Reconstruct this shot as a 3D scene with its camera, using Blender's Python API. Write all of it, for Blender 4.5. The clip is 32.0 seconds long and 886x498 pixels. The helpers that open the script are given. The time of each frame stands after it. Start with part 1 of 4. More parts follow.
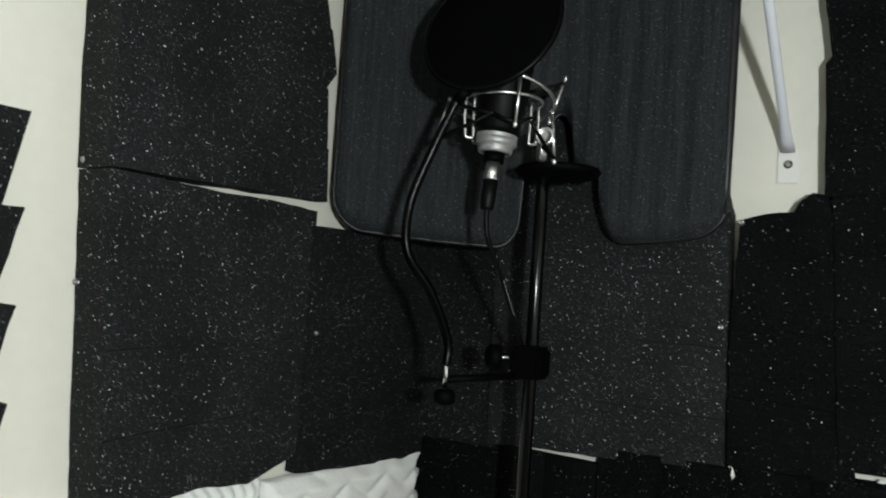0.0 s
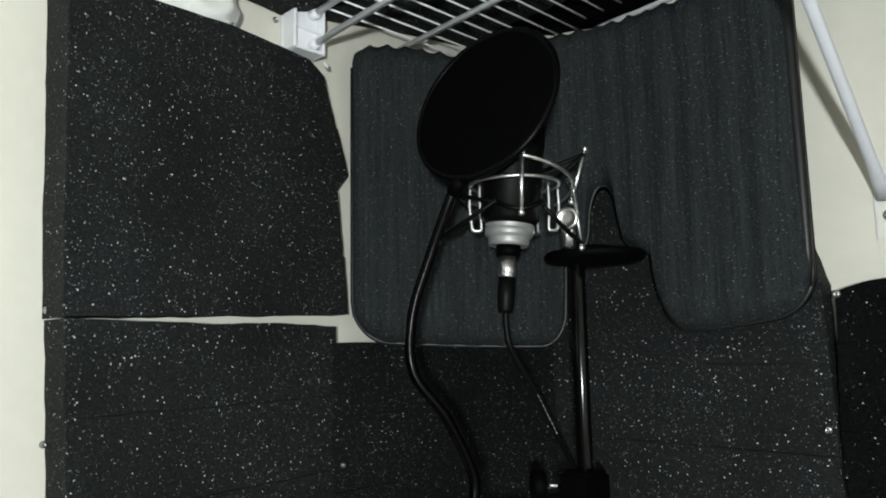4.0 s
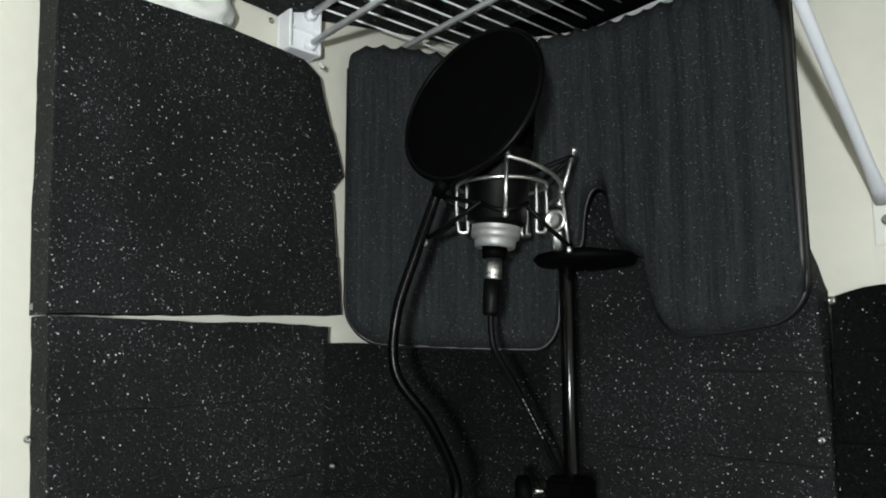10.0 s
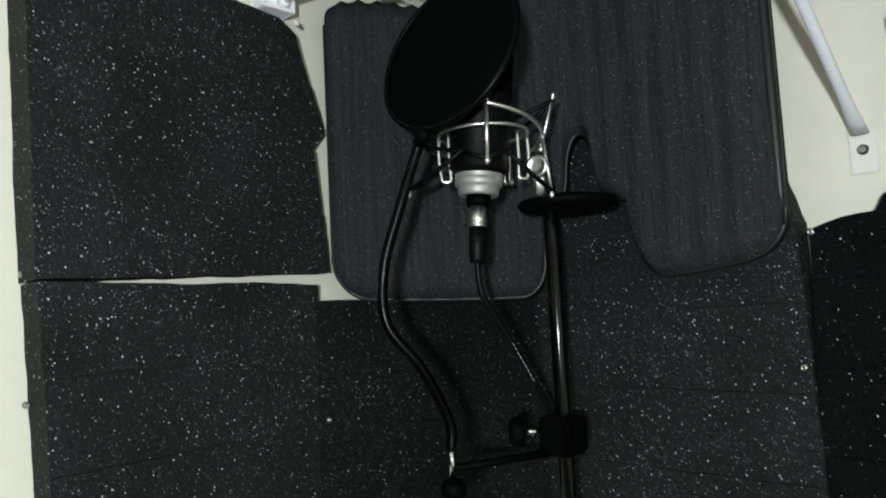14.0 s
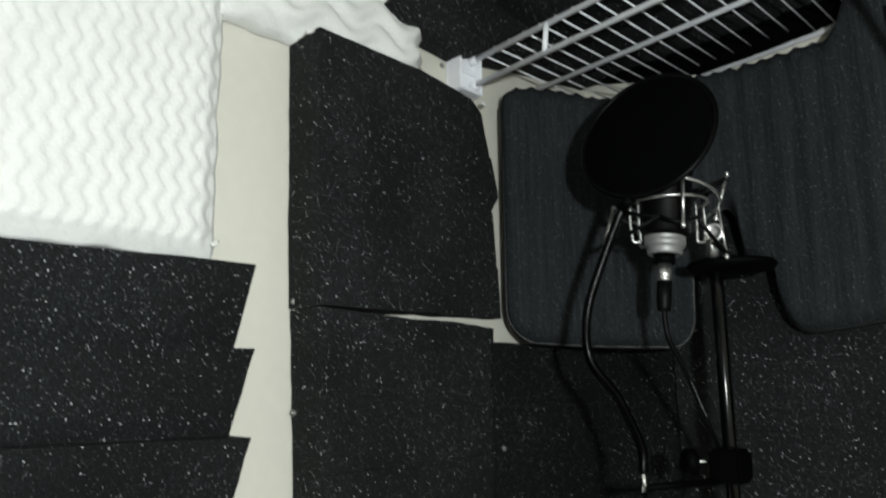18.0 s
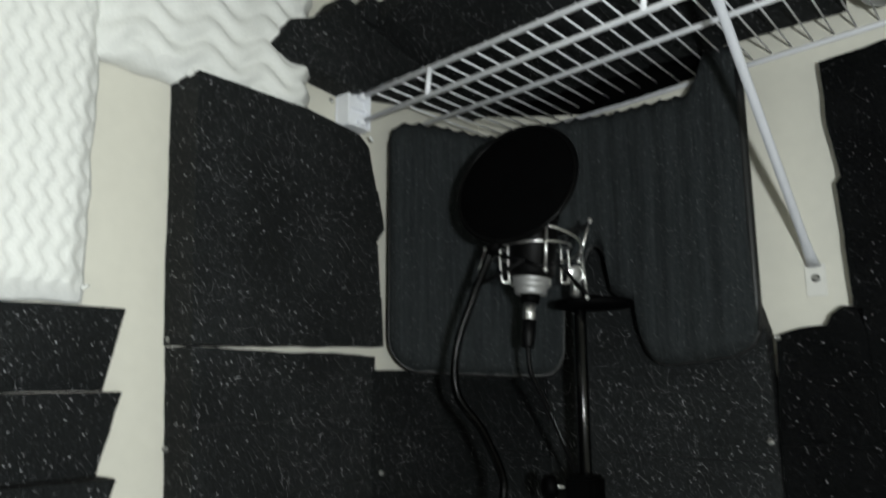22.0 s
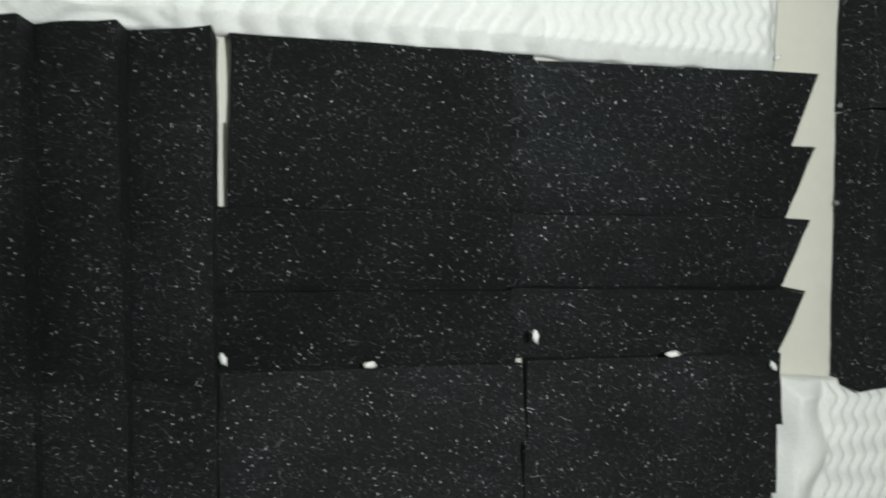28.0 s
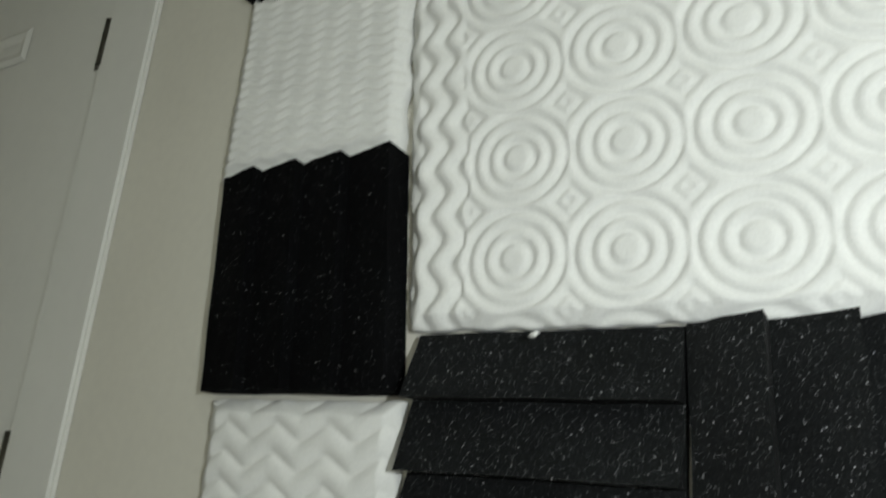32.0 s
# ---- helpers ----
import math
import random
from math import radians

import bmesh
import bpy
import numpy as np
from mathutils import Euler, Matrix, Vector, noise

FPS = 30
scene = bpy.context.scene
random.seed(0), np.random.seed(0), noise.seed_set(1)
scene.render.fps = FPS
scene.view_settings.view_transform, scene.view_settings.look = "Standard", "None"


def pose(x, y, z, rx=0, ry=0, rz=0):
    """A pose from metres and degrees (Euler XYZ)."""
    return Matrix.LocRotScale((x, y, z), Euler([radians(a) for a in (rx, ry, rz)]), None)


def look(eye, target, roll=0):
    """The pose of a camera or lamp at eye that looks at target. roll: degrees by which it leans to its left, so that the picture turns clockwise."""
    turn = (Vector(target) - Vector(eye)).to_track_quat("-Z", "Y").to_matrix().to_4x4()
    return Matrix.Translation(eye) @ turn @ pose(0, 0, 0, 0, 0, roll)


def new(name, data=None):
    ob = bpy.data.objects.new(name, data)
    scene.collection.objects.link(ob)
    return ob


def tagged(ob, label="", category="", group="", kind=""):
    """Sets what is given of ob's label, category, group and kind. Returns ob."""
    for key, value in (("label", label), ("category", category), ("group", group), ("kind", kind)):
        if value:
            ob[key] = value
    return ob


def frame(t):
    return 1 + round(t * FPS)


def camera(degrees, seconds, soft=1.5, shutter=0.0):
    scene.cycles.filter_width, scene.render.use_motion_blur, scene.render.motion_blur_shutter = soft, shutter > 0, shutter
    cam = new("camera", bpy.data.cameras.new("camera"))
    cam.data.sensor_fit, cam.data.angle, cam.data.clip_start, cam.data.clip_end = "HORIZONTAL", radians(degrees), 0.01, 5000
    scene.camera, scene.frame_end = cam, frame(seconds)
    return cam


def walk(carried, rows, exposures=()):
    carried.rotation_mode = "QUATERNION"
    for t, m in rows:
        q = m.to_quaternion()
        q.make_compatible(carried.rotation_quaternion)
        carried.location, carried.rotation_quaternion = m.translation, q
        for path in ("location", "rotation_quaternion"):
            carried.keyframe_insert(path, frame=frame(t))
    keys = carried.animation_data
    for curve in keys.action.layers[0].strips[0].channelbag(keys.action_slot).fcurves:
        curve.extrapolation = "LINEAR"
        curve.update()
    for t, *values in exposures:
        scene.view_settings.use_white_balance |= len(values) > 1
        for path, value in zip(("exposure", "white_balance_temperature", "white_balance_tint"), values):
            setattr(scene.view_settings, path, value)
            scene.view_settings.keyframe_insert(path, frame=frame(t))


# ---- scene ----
cam = camera(63.0, 32.0, 1.95, 0.5)
PATH = [
    (0, (0.6420, -0.9149, 1.1251), (-0.5457, 0.8635, 1.2150), 4.0),
    (0.5, (0.6463, -0.9052, 1.1540), (-0.6120, 0.8250, 1.2021), 3.4),
    (1, (0.6581, -0.8720, 1.1465), (-0.6388, 0.8282, 1.2193), 2.4),
    (1.5, (0.6495, -0.8325, 1.1583), (-0.6848, 0.8410, 1.1861), 2.2),
    (2, (0.6484, -0.7972, 1.1583), (-0.7811, 0.7950, 1.2118), 1.6),
    (2.5, (0.6538, -0.7768, 1.1765), (-0.7993, 0.7939, 1.2514), 0.1),
    (3, (0.6538, -0.7608, 1.1743), (-0.8474, 0.7565, 1.3273), -0.1),
    (3.5, (0.6634, -0.7576, 1.1732), (-0.8132, 0.7672, 1.4429), -0.8),
    (5.5, (0.6827, -0.7415, 1.1797), (-0.8282, 0.7447, 1.4793), -1.7),
    (6, (0.6848, -0.7319, 1.1732), (-0.7244, 0.8571, 1.4407), -1.7),
    (6.5, (0.6827, -0.7308, 1.1636), (-0.6891, 0.9042, 1.3113), 0.1),
    (7, (0.6805, -0.7276, 1.1636), (-0.6966, 0.9084, 1.2407), 0.8),
    (7.5, (0.6891, -0.7319, 1.1732), (-0.7586, 0.8325, 1.3669), 0.8),
    (8, (0.6923, -0.7351, 1.1722), (-0.7747, 0.7993, 1.4407), 1.2),
    (8.5, (0.6923, -0.7362, 1.1700), (-0.8100, 0.7586, 1.4718), 1.2),
    (9, (0.6966, -0.7351, 1.1700), (-0.8549, 0.7073, 1.4728), 0.6),
    (9.5, (0.6955, -0.7362, 1.1647), (-0.8260, 0.7426, 1.4440), 0.8),
    (10, (0.6966, -0.7265, 1.1743), (-0.8485, 0.7265, 1.4643), -0.2),
    (10.5, (0.7051, -0.7180, 1.1700), (-0.8902, 0.6762, 1.4686), -1.2),
    (11, (0.7062, -0.7169, 1.1679), (-0.9149, 0.6495, 1.4589), -1.6),
    (11.5, (0.7126, -0.7137, 1.1679), (-0.9277, 0.6324, 1.4450), -2.0),
    (12, (0.7126, -0.7180, 1.1636), (-0.9352, 0.6195, 1.4365), -1.8),
    (12.5, (0.7148, -0.7105, 1.1636), (-0.9694, 0.5821, 1.4300), -2.5),
    (13, (0.7073, -0.7083, 1.1593), (-0.9705, 0.6056, 1.3605), -2.8),
    (13.5, (0.7062, -0.7158, 1.1604), (-0.8795, 0.7019, 1.3915), -2.9),
    (14, (0.7009, -0.7287, 1.1583), (-0.8282, 0.7565, 1.3487), -3.0),
    (14.5, (0.6944, -0.7522, 1.1540), (-0.7543, 0.8175, 1.2899), -1.8),
    (17, (0.6688, -0.9223, 1.0941), (-0.5949, 0.7843, 1.3626), 1.9),
    (17.5, (0.6388, -0.9373, 1.1069), (-0.7704, 0.6420, 1.4226), 0.1),
    (18, (0.6345, -0.9641, 1.1230), (-0.8592, 0.5147, 1.5274), -0.4),
    (18.5, (0.6623, -0.9684, 1.1454), (-0.8367, 0.4537, 1.7018), 0.7),
    (19, (0.6698, -0.9694, 1.1583), (-0.6816, 0.5436, 1.8388), 0.2),
    (19.5, (0.6912, -0.9555, 1.1711), (-0.5361, 0.6463, 1.8848), 1.2),
    (20, (0.6955, -0.9459, 1.1743), (-0.3927, 0.7554, 1.8837), 1.5),
    (20.5, (0.7073, -0.9320, 1.1765), (-0.3103, 0.8175, 1.8720), 1.1),
    (21, (0.7116, -0.9395, 1.1850), (-0.5125, 0.6420, 1.9479), -0.1),
    (21.5, (0.6966, -0.9630, 1.1872), (-0.6313, 0.5853, 1.8334), -1.0),
    (22, (0.7073, -0.9609, 1.1690), (-0.6281, 0.6688, 1.5456), -0.3),
    (22.5, (0.7244, -0.9534, 1.1518), (-0.5403, 0.7576, 1.3787), 0.8),
    (23, (0.7276, -0.9502, 1.1497), (-0.4248, 0.8517, 1.2193), 2.2),
    (23.5, (0.7415, -0.9341, 1.1187), (-0.2878, 0.9416, 1.1422), 3.9),
    (24, (0.7469, -0.9234, 1.1197), (-0.1776, 1.0026, 0.9924), 2.9),
    (24.4, (0.7351, -0.9352, 1.1230), (-0.1947, 0.9748, 0.8576), 3.3),
    (26.5, (0.6709, -1.0850, 1.0866), (-0.9480, 0.3146, 1.0716), 0.7),
    (27, (0.7051, -1.0764, 1.1101), (-1.1620, -0.0396, 0.9785), 0.6),
    (27.5, (0.7116, -1.1267, 1.1133), (-1.3011, -0.4098, 0.9956), 0.8),
    (28, (0.7169, -1.1781, 1.1069), (-1.3610, -0.6998, 0.9229), 1.5),
    (28.5, (0.7041, -1.2401, 1.1176), (-1.4028, -0.8646, 1.1422), 2.3),
    (29, (0.6998, -1.2658, 1.0951), (-1.4092, -1.1278, 1.4333), 1.3),
    (29.5, (0.7126, -1.2840, 1.1197), (-1.3450, -1.2016, 1.7040), 1.1),
    (30, (0.7255, -1.3140, 1.1187), (-1.2861, -1.3835, 1.8463), 0.7),
    (30.5, (0.7137, -1.3364, 1.1144), (-1.2091, -1.9014, 1.8666), 0.8),
    (31, (0.7362, -1.3707, 1.1304), (-1.1181, -2.1143, 1.8976), 1.6),
    (31.5, (0.7437, -1.3867, 1.0983), (-1.0186, -2.2823, 1.9180), 4.1),
    (32, (0.7383, -1.3953, 1.0769), (-1.0304, -2.4118, 1.7222), 4.2),
]
walk(cam, [(t, look(eye, target, roll)) for t, eye, target, roll in PATH],
     [(0, 0.0), (2, 0.12), (3, 0.15), (6, 0.35), (7, 0.35), (9, 0.25), (13, 0.28), (14, 0.27), (17, -0.1), (20, -0.15), (22, -0.25), (24, -0.42), (26.5, -0.38), (28, -0.28), (29, -0.22), (30, -0.29), (31, -0.35), (32, -0.17)])

# ---- world, light ----
world = bpy.data.worlds.new("world")
world.use_nodes = True
world.node_tree.nodes["Background"].inputs["Color"].default_value = (0.5, 0.55, 0.6, 1)
world.node_tree.nodes["Background"].inputs["Strength"].default_value = 0.0015
scene.world = world
# the torch of the hand-held phone: the only light in the closet
torch = bpy.data.lights.new("torch", "POINT")
torch.energy, torch.shadow_soft_size, torch.color = 29.0, 0.022, (0.935, 1.0, 1.0)
torch_ob = new("torch", torch)
torch_ob.location = (0.87, -1.005, 1.165)


# ---- materials ----
def material(name):
    m = bpy.data.materials.new(name)
    m.use_nodes = True
    nt = m.node_tree
    return m, nt, nt.nodes["Principled BSDF"]


def node(nt, kind, **values):
    n = nt.nodes.new(kind)
    for key, v in values.items():
        n.inputs[key.replace("_", " ")].default_value = v
    return n


def ramp(nt, fac, stops):
    r = nt.nodes.new("ShaderNodeValToRGB")
    while len(r.color_ramp.elements) < len(stops):
        r.color_ramp.elements.new(0.5)
    for e, (p, c) in zip(r.color_ramp.elements, stops):
        e.position = p
        e.color = (*c, 1) if not isinstance(c, float) else (c, c, c, 1)
    nt.links.new(fac, r.inputs["Fac"])
    return r.outputs["Color"]


def relief(nt, bsdf, height, strength, distance):
    b = nt.nodes.new("ShaderNodeBump")
    b.inputs["Strength"].default_value, b.inputs["Distance"].default_value = strength, distance
    nt.links.new(height, b.inputs["Height"])
    nt.links.new(b.outputs["Normal"], bsdf.inputs["Normal"])


def coords(nt, stretch=(1, 1, 1)):
    g = nt.nodes.new("ShaderNodeNewGeometry")
    v = nt.nodes.new("ShaderNodeVectorMath")
    v.operation = "MULTIPLY"
    v.inputs[1].default_value = stretch
    nt.links.new(g.outputs["Position"], v.inputs[0])
    return v.outputs["Vector"]


def plain(name, colour, rough=0.5, metal=0.0, spread=0.12, scale=40.0, bump=0.15, spec=0.5):
    m, nt, b = material(name)
    n = node(nt, "ShaderNodeTexNoise", Scale=scale, Detail=5.0)
    big = node(nt, "ShaderNodeTexNoise", Scale=scale * 0.08, Detail=2.0)
    for t in (n, big):
        nt.links.new(coords(nt), t.inputs["Vector"])
    mix = nt.nodes.new("ShaderNodeMath")
    mix.operation = "MULTIPLY_ADD"
    mix.inputs[1].default_value = 0.5
    nt.links.new(n.outputs["Fac"], mix.inputs[0])
    half = nt.nodes.new("ShaderNodeMath")
    half.operation = "MULTIPLY"
    half.inputs[1].default_value = 0.5
    nt.links.new(big.outputs["Fac"], half.inputs[0])
    nt.links.new(half.outputs[0], mix.inputs[2])
    lo = tuple(c * (1 - spread) for c in colour)
    hi = tuple(min(1, c * (1 + spread)) for c in colour)
    nt.links.new(ramp(nt, mix.outputs[0], [(0.35, lo), (0.65, hi)]), b.inputs["Base Color"])
    b.inputs["Roughness"].default_value, b.inputs["Metallic"].default_value = rough, metal
    b.inputs["Specular IOR Level"].default_value = spec
    if bump:
        relief(nt, b, n.outputs["Fac"], bump, 0.002)
    return m


def black_foam(name, base, fleck=0.962, faint=0.10, glint=0.989, gloss=0.1, rough=0.62):
    """Open-cell charcoal foam: pores, and glints of its cell walls painted in as small bright flecks."""
    m, nt, b = material(name)
    at = coords(nt)
    grain = node(nt, "ShaderNodeTexNoise", Scale=420.0, Detail=3.0)
    cloud = node(nt, "ShaderNodeTexNoise", Scale=9.0, Detail=3.0)
    cells = node(nt, "ShaderNodeTexVoronoi", Scale=820.0)
    fine = node(nt, "ShaderNodeTexVoronoi", Scale=1150.0)
    coarse = node(nt, "ShaderNodeTexVoronoi", Scale=620.0)
    for t in (grain, cloud, cells, fine, coarse):
        nt.links.new(at, t.inputs["Vector"])
    dark = ramp(nt, grain.outputs["Fac"], [(0.3, tuple(c * 0.55 for c in base)), (0.7, tuple(c * 1.7 for c in base))])
    tone = ramp(nt, cloud.outputs["Fac"], [(0.3, 0.6), (0.7, 1.0)])
    mul = nt.nodes.new("ShaderNodeMix")
    mul.data_type, mul.blend_type = "RGBA", "MULTIPLY"
    mul.inputs["Factor"].default_value = 1.0
    nt.links.new(dark, mul.inputs[6])
    nt.links.new(tone, mul.inputs[7])
    sep = nt.nodes.new("ShaderNodeSeparateColor")
    nt.links.new(cells.outputs["Color"], sep.inputs["Color"])
    pick = ramp(nt, sep.outputs[0], [(fleck - faint, 0.0), (fleck, 0.06), (0.5 + fleck / 2, 0.30), (0.999, 0.75)])
    core = ramp(nt, cells.outputs["Distance"], [(0.2, 1.0), (0.55, 0.0)])
    both = nt.nodes.new("ShaderNodeMix")
    both.data_type, both.blend_type = "RGBA", "MULTIPLY"
    both.inputs["Factor"].default_value = 1.0
    nt.links.new(pick, both.inputs[6])
    nt.links.new(core, both.inputs[7])
    tiny_glints = nt.nodes.new("ShaderNodeSeparateColor")
    nt.links.new(fine.outputs["Color"], tiny_glints.inputs["Color"])
    patch = ramp(nt, cloud.outputs["Fac"], [(0.38, 0.35), (0.62, 1.0)])
    spark = nt.nodes.new("ShaderNodeMix")
    spark.data_type, spark.blend_type = "RGBA", "MULTIPLY"
    spark.inputs["Factor"].default_value = 1.0
    nt.links.new(ramp(nt, tiny_glints.outputs[0], [(fleck - 1.8 * faint, 0.0), (fleck - 0.6 * faint, 0.02), (fleck, 0.06), (1.0, 0.34)]), spark.inputs[6])
    nt.links.new(patch, spark.inputs[7])
    most = nt.nodes.new("ShaderNodeMix")
    most.data_type, most.blend_type = "RGBA", "LIGHTEN"
    most.inputs["Factor"].default_value = 1.0
    nt.links.new(both.outputs[2], most.inputs[6])
    nt.links.new(spark.outputs[2], most.inputs[7])
    big_glints = nt.nodes.new("ShaderNodeSeparateColor")
    nt.links.new(coarse.outputs["Color"], big_glints.inputs["Color"])
    flash = nt.nodes.new("ShaderNodeMix")
    flash.data_type, flash.blend_type = "RGBA", "MULTIPLY"
    flash.inputs["Factor"].default_value = 1.0
    nt.links.new(ramp(nt, big_glints.outputs[1], [(glint, 0.0), (min(0.999, glint + 0.006), 1.0)]), flash.inputs[6])
    nt.links.new(ramp(nt, coarse.outputs["Distance"], [(0.32, 1.0), (0.53, 0.0)]), flash.inputs[7])
    all_flecks = nt.nodes.new("ShaderNodeMix")
    all_flecks.data_type, all_flecks.blend_type = "RGBA", "LIGHTEN"
    all_flecks.inputs["Factor"].default_value = 1.0
    nt.links.new(most.outputs[2], all_flecks.inputs[6])
    nt.links.new(flash.outputs[2], all_flecks.inputs[7])
    out = nt.nodes.new("ShaderNodeMix")
    out.data_type = "RGBA"
    nt.links.new(all_flecks.outputs[2], out.inputs["Factor"])
    nt.links.new(mul.outputs[2], out.inputs[6])
    out.inputs[7].default_value = (0.78, 0.79, 0.82, 1)
    nt.links.new(out.outputs[2], b.inputs["Base Color"])
    b.inputs["Roughness"].default_value = rough
    b.inputs["Specular IOR Level"].default_value = gloss
    relief(nt, b, grain.outputs["Fac"], 0.5, 0.0015)
    return m


def ribbed_fabric(name, base):
    """Charcoal knitted cover with fine upright ribs."""
    m, nt, b = material(name)
    ribs = node(nt, "ShaderNodeTexNoise", Scale=1.0, Detail=3.0)
    nt.links.new(coords(nt, (330, 330, 12)), ribs.inputs["Vector"])
    weave = node(nt, "ShaderNodeTexNoise", Scale=520.0, Detail=2.0)
    cells = node(nt, "ShaderNodeTexVoronoi", Scale=1050.0)
    for t in (weave, cells):
        nt.links.new(coords(nt), t.inputs["Vector"])
    mix = nt.nodes.new("ShaderNodeMix")
    mix.data_type = "FLOAT"
    mix.inputs["Factor"].default_value = 0.5
    nt.links.new(ribs.outputs["Fac"], mix.inputs[2])
    nt.links.new(weave.outputs["Fac"], mix.inputs[3])
    sep = nt.nodes.new("ShaderNodeSeparateColor")
    nt.links.new(cells.outputs["Color"], sep.inputs["Color"])
    pick = ramp(nt, sep.outputs[0], [(0.90, 0.0), (0.98, 0.03), (1.0, 0.26)])
    out = nt.nodes.new("ShaderNodeMix")
    out.data_type = "RGBA"
    nt.links.new(pick, out.inputs["Factor"])
    nt.links.new(ramp(nt, mix.outputs[0], [(0.36, tuple(c * 0.6 for c in base)), (0.64, tuple(c * 1.5 for c in base))]), out.inputs[6])
    out.inputs[7].default_value = (0.5, 0.5, 0.52, 1)
    nt.links.new(out.outputs[2], b.inputs["Base Color"])
    b.inputs["Roughness"].default_value = 0.95
    b.inputs["Specular IOR Level"].default_value = 0.15
    relief(nt, b, mix.outputs[0], 0.6, 0.0015)
    return m


FOAM = black_foam("charcoal_foam", (0.0092, 0.0103, 0.0106), 0.982, 0.05, 0.9868, 0.17, 0.8)
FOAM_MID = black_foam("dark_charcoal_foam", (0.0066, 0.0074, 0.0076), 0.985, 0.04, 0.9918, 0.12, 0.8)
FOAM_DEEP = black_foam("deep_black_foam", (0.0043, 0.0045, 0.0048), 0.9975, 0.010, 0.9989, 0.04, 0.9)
FOAM_BLACK = plain("smooth_black_foam", (0.0013, 0.0013, 0.0014), 0.95, 0, 0.25, 200.0, 0.2, 0.03)
PAD = ribbed_fabric("charcoal_knit", (0.0172, 0.0200, 0.0212))
PIPING = plain("black_piping", (0.006, 0.0065, 0.007), 0.42, 0, 0.2, 200.0, 0.1, 0.4)
WHITE_FOAM = plain("white_foam", (0.80, 0.805, 0.78), 0.95, 0, 0.05, 300.0, 0.35, 0.1)
PAINT = plain("cream_wall_paint", (0.70, 0.68, 0.60), 0.55, 0, 0.03, 60.0, 0.12, 0.35)
CEIL_PAINT = plain("cream_ceiling_paint", (0.66, 0.65, 0.58), 0.7, 0, 0.03, 60.0, 0.15, 0.3)
TRIM = plain("white_gloss_trim", (0.78, 0.78, 0.74), 0.35, 0, 0.02, 30.0, 0.05)
FLOOR = plain("grey_carpet", (0.16, 0.15, 0.14), 0.95, 0, 0.3, 250.0, 0.8, 0.1)
ENAMEL = plain("white_enamel", (0.91, 0.92, 0.96), 0.34, 0, 0.03, 80.0, 0.03)
AGED = plain("dull_white_enamel", (0.71, 0.70, 0.66), 0.5, 0, 0.04, 80.0, 0.03)
# white enamel greyed to paint in the shading of the brace strut
STRUT = plain("shaded_white_enamel", (0.60, 0.615, 0.66), 0.38, 0, 0.04, 60.0, 0.03)
PRINT = plain("pale_print", (0.30, 0.32, 0.33), 0.6, 0, 0.1, 200.0, 0.0)
SATIN = plain("satin_silver_paint", (0.34, 0.34, 0.34), 0.5, 0.6, 0.06, 300.0, 0.08)
NICKEL = plain("satin_nickel", (0.74, 0.74, 0.73), 0.34, 1.0, 0.08, 200.0, 0.05)
CHROME = plain("chrome", (0.75, 0.76, 0.77), 0.14, 1.0, 0.04, 80.0, 0.02)
STEEL = plain("screw_steel", (0.38, 0.38, 0.37), 0.3, 1.0, 0.1, 300.0, 0.1)
BLACK = plain("black_plastic", (0.0009, 0.0009, 0.0010), 0.6, 0, 0.2, 150.0, 0.1, 0.04)
BLACK_GLOSS = plain("black_gloss", (0.0012, 0.0012, 0.0013), 0.15, 0, 0.2, 60.0, 0.03, 0.28)
BODY = plain("black_mic_enamel", (0.0014, 0.0014, 0.0014), 0.5, 0, 0.2, 300.0, 0.1, 0.1)
MESH_CLOTH = plain("black_nylon_mesh", (0.0010, 0.0010, 0.0011), 0.95, 0, 0.3, 900.0, 0.4, 0.03)
RUBBER = plain("black_rubber", (0.0022, 0.0022, 0.0025), 0.45, 0, 0.2, 200.0, 0.1, 0.1)
HOOP_BLACK = plain("black_hoop_plastic", (0.0007, 0.0007, 0.0008), 0.35, 0, 0.2, 200.0, 0.05, 0.08)
NECK_BLACK = plain("black_flex_tube", (0.0010, 0.0010, 0.0011), 0.22, 0, 0.2, 200.0, 0.05, 0.09)
HINGE = plain("dark_bronze", (0.09, 0.085, 0.07), 0.4, 0.8, 0.2, 200.0, 0.1)
GUNMETAL = plain("brushed_dark_metal", (0.46, 0.47, 0.48), 0.33, 1.0, 0.1, 30.0, 0.03)
SMOKE = plain("grey_plastic", (0.10, 0.11, 0.11), 0.3, 0.0, 0.15, 60.0, 0.03, 0.5)


# ---- mesh helpers ----
def finish(name, bm, mat, smooth=False):
    bmesh.ops.recalc_face_normals(bm, faces=bm.faces)
    me = bpy.data.meshes.new(name)
    bm.to_mesh(me)
    bm.free()
    me.materials.append(mat)
    if smooth:
        me.polygons.foreach_set("use_smooth", [True] * len(me.polygons))
    return me


def part(name, bm, mat, parent, label="", smooth=False):
    ob = new(name, finish(name, bm, mat, smooth))
    ob.parent = parent
    if label:
        tagged(ob, label)
    return ob


def thing(name, bm, mat, label, category, group="", kind="", smooth=False):
    return tagged(new(name, finish(name, bm, mat, smooth)), label, category, group, kind)


def base(name, at, label, category, group="", kind=""):
    ob = new(name)
    ob.location = at
    return tagged(ob, label, category, group, kind)


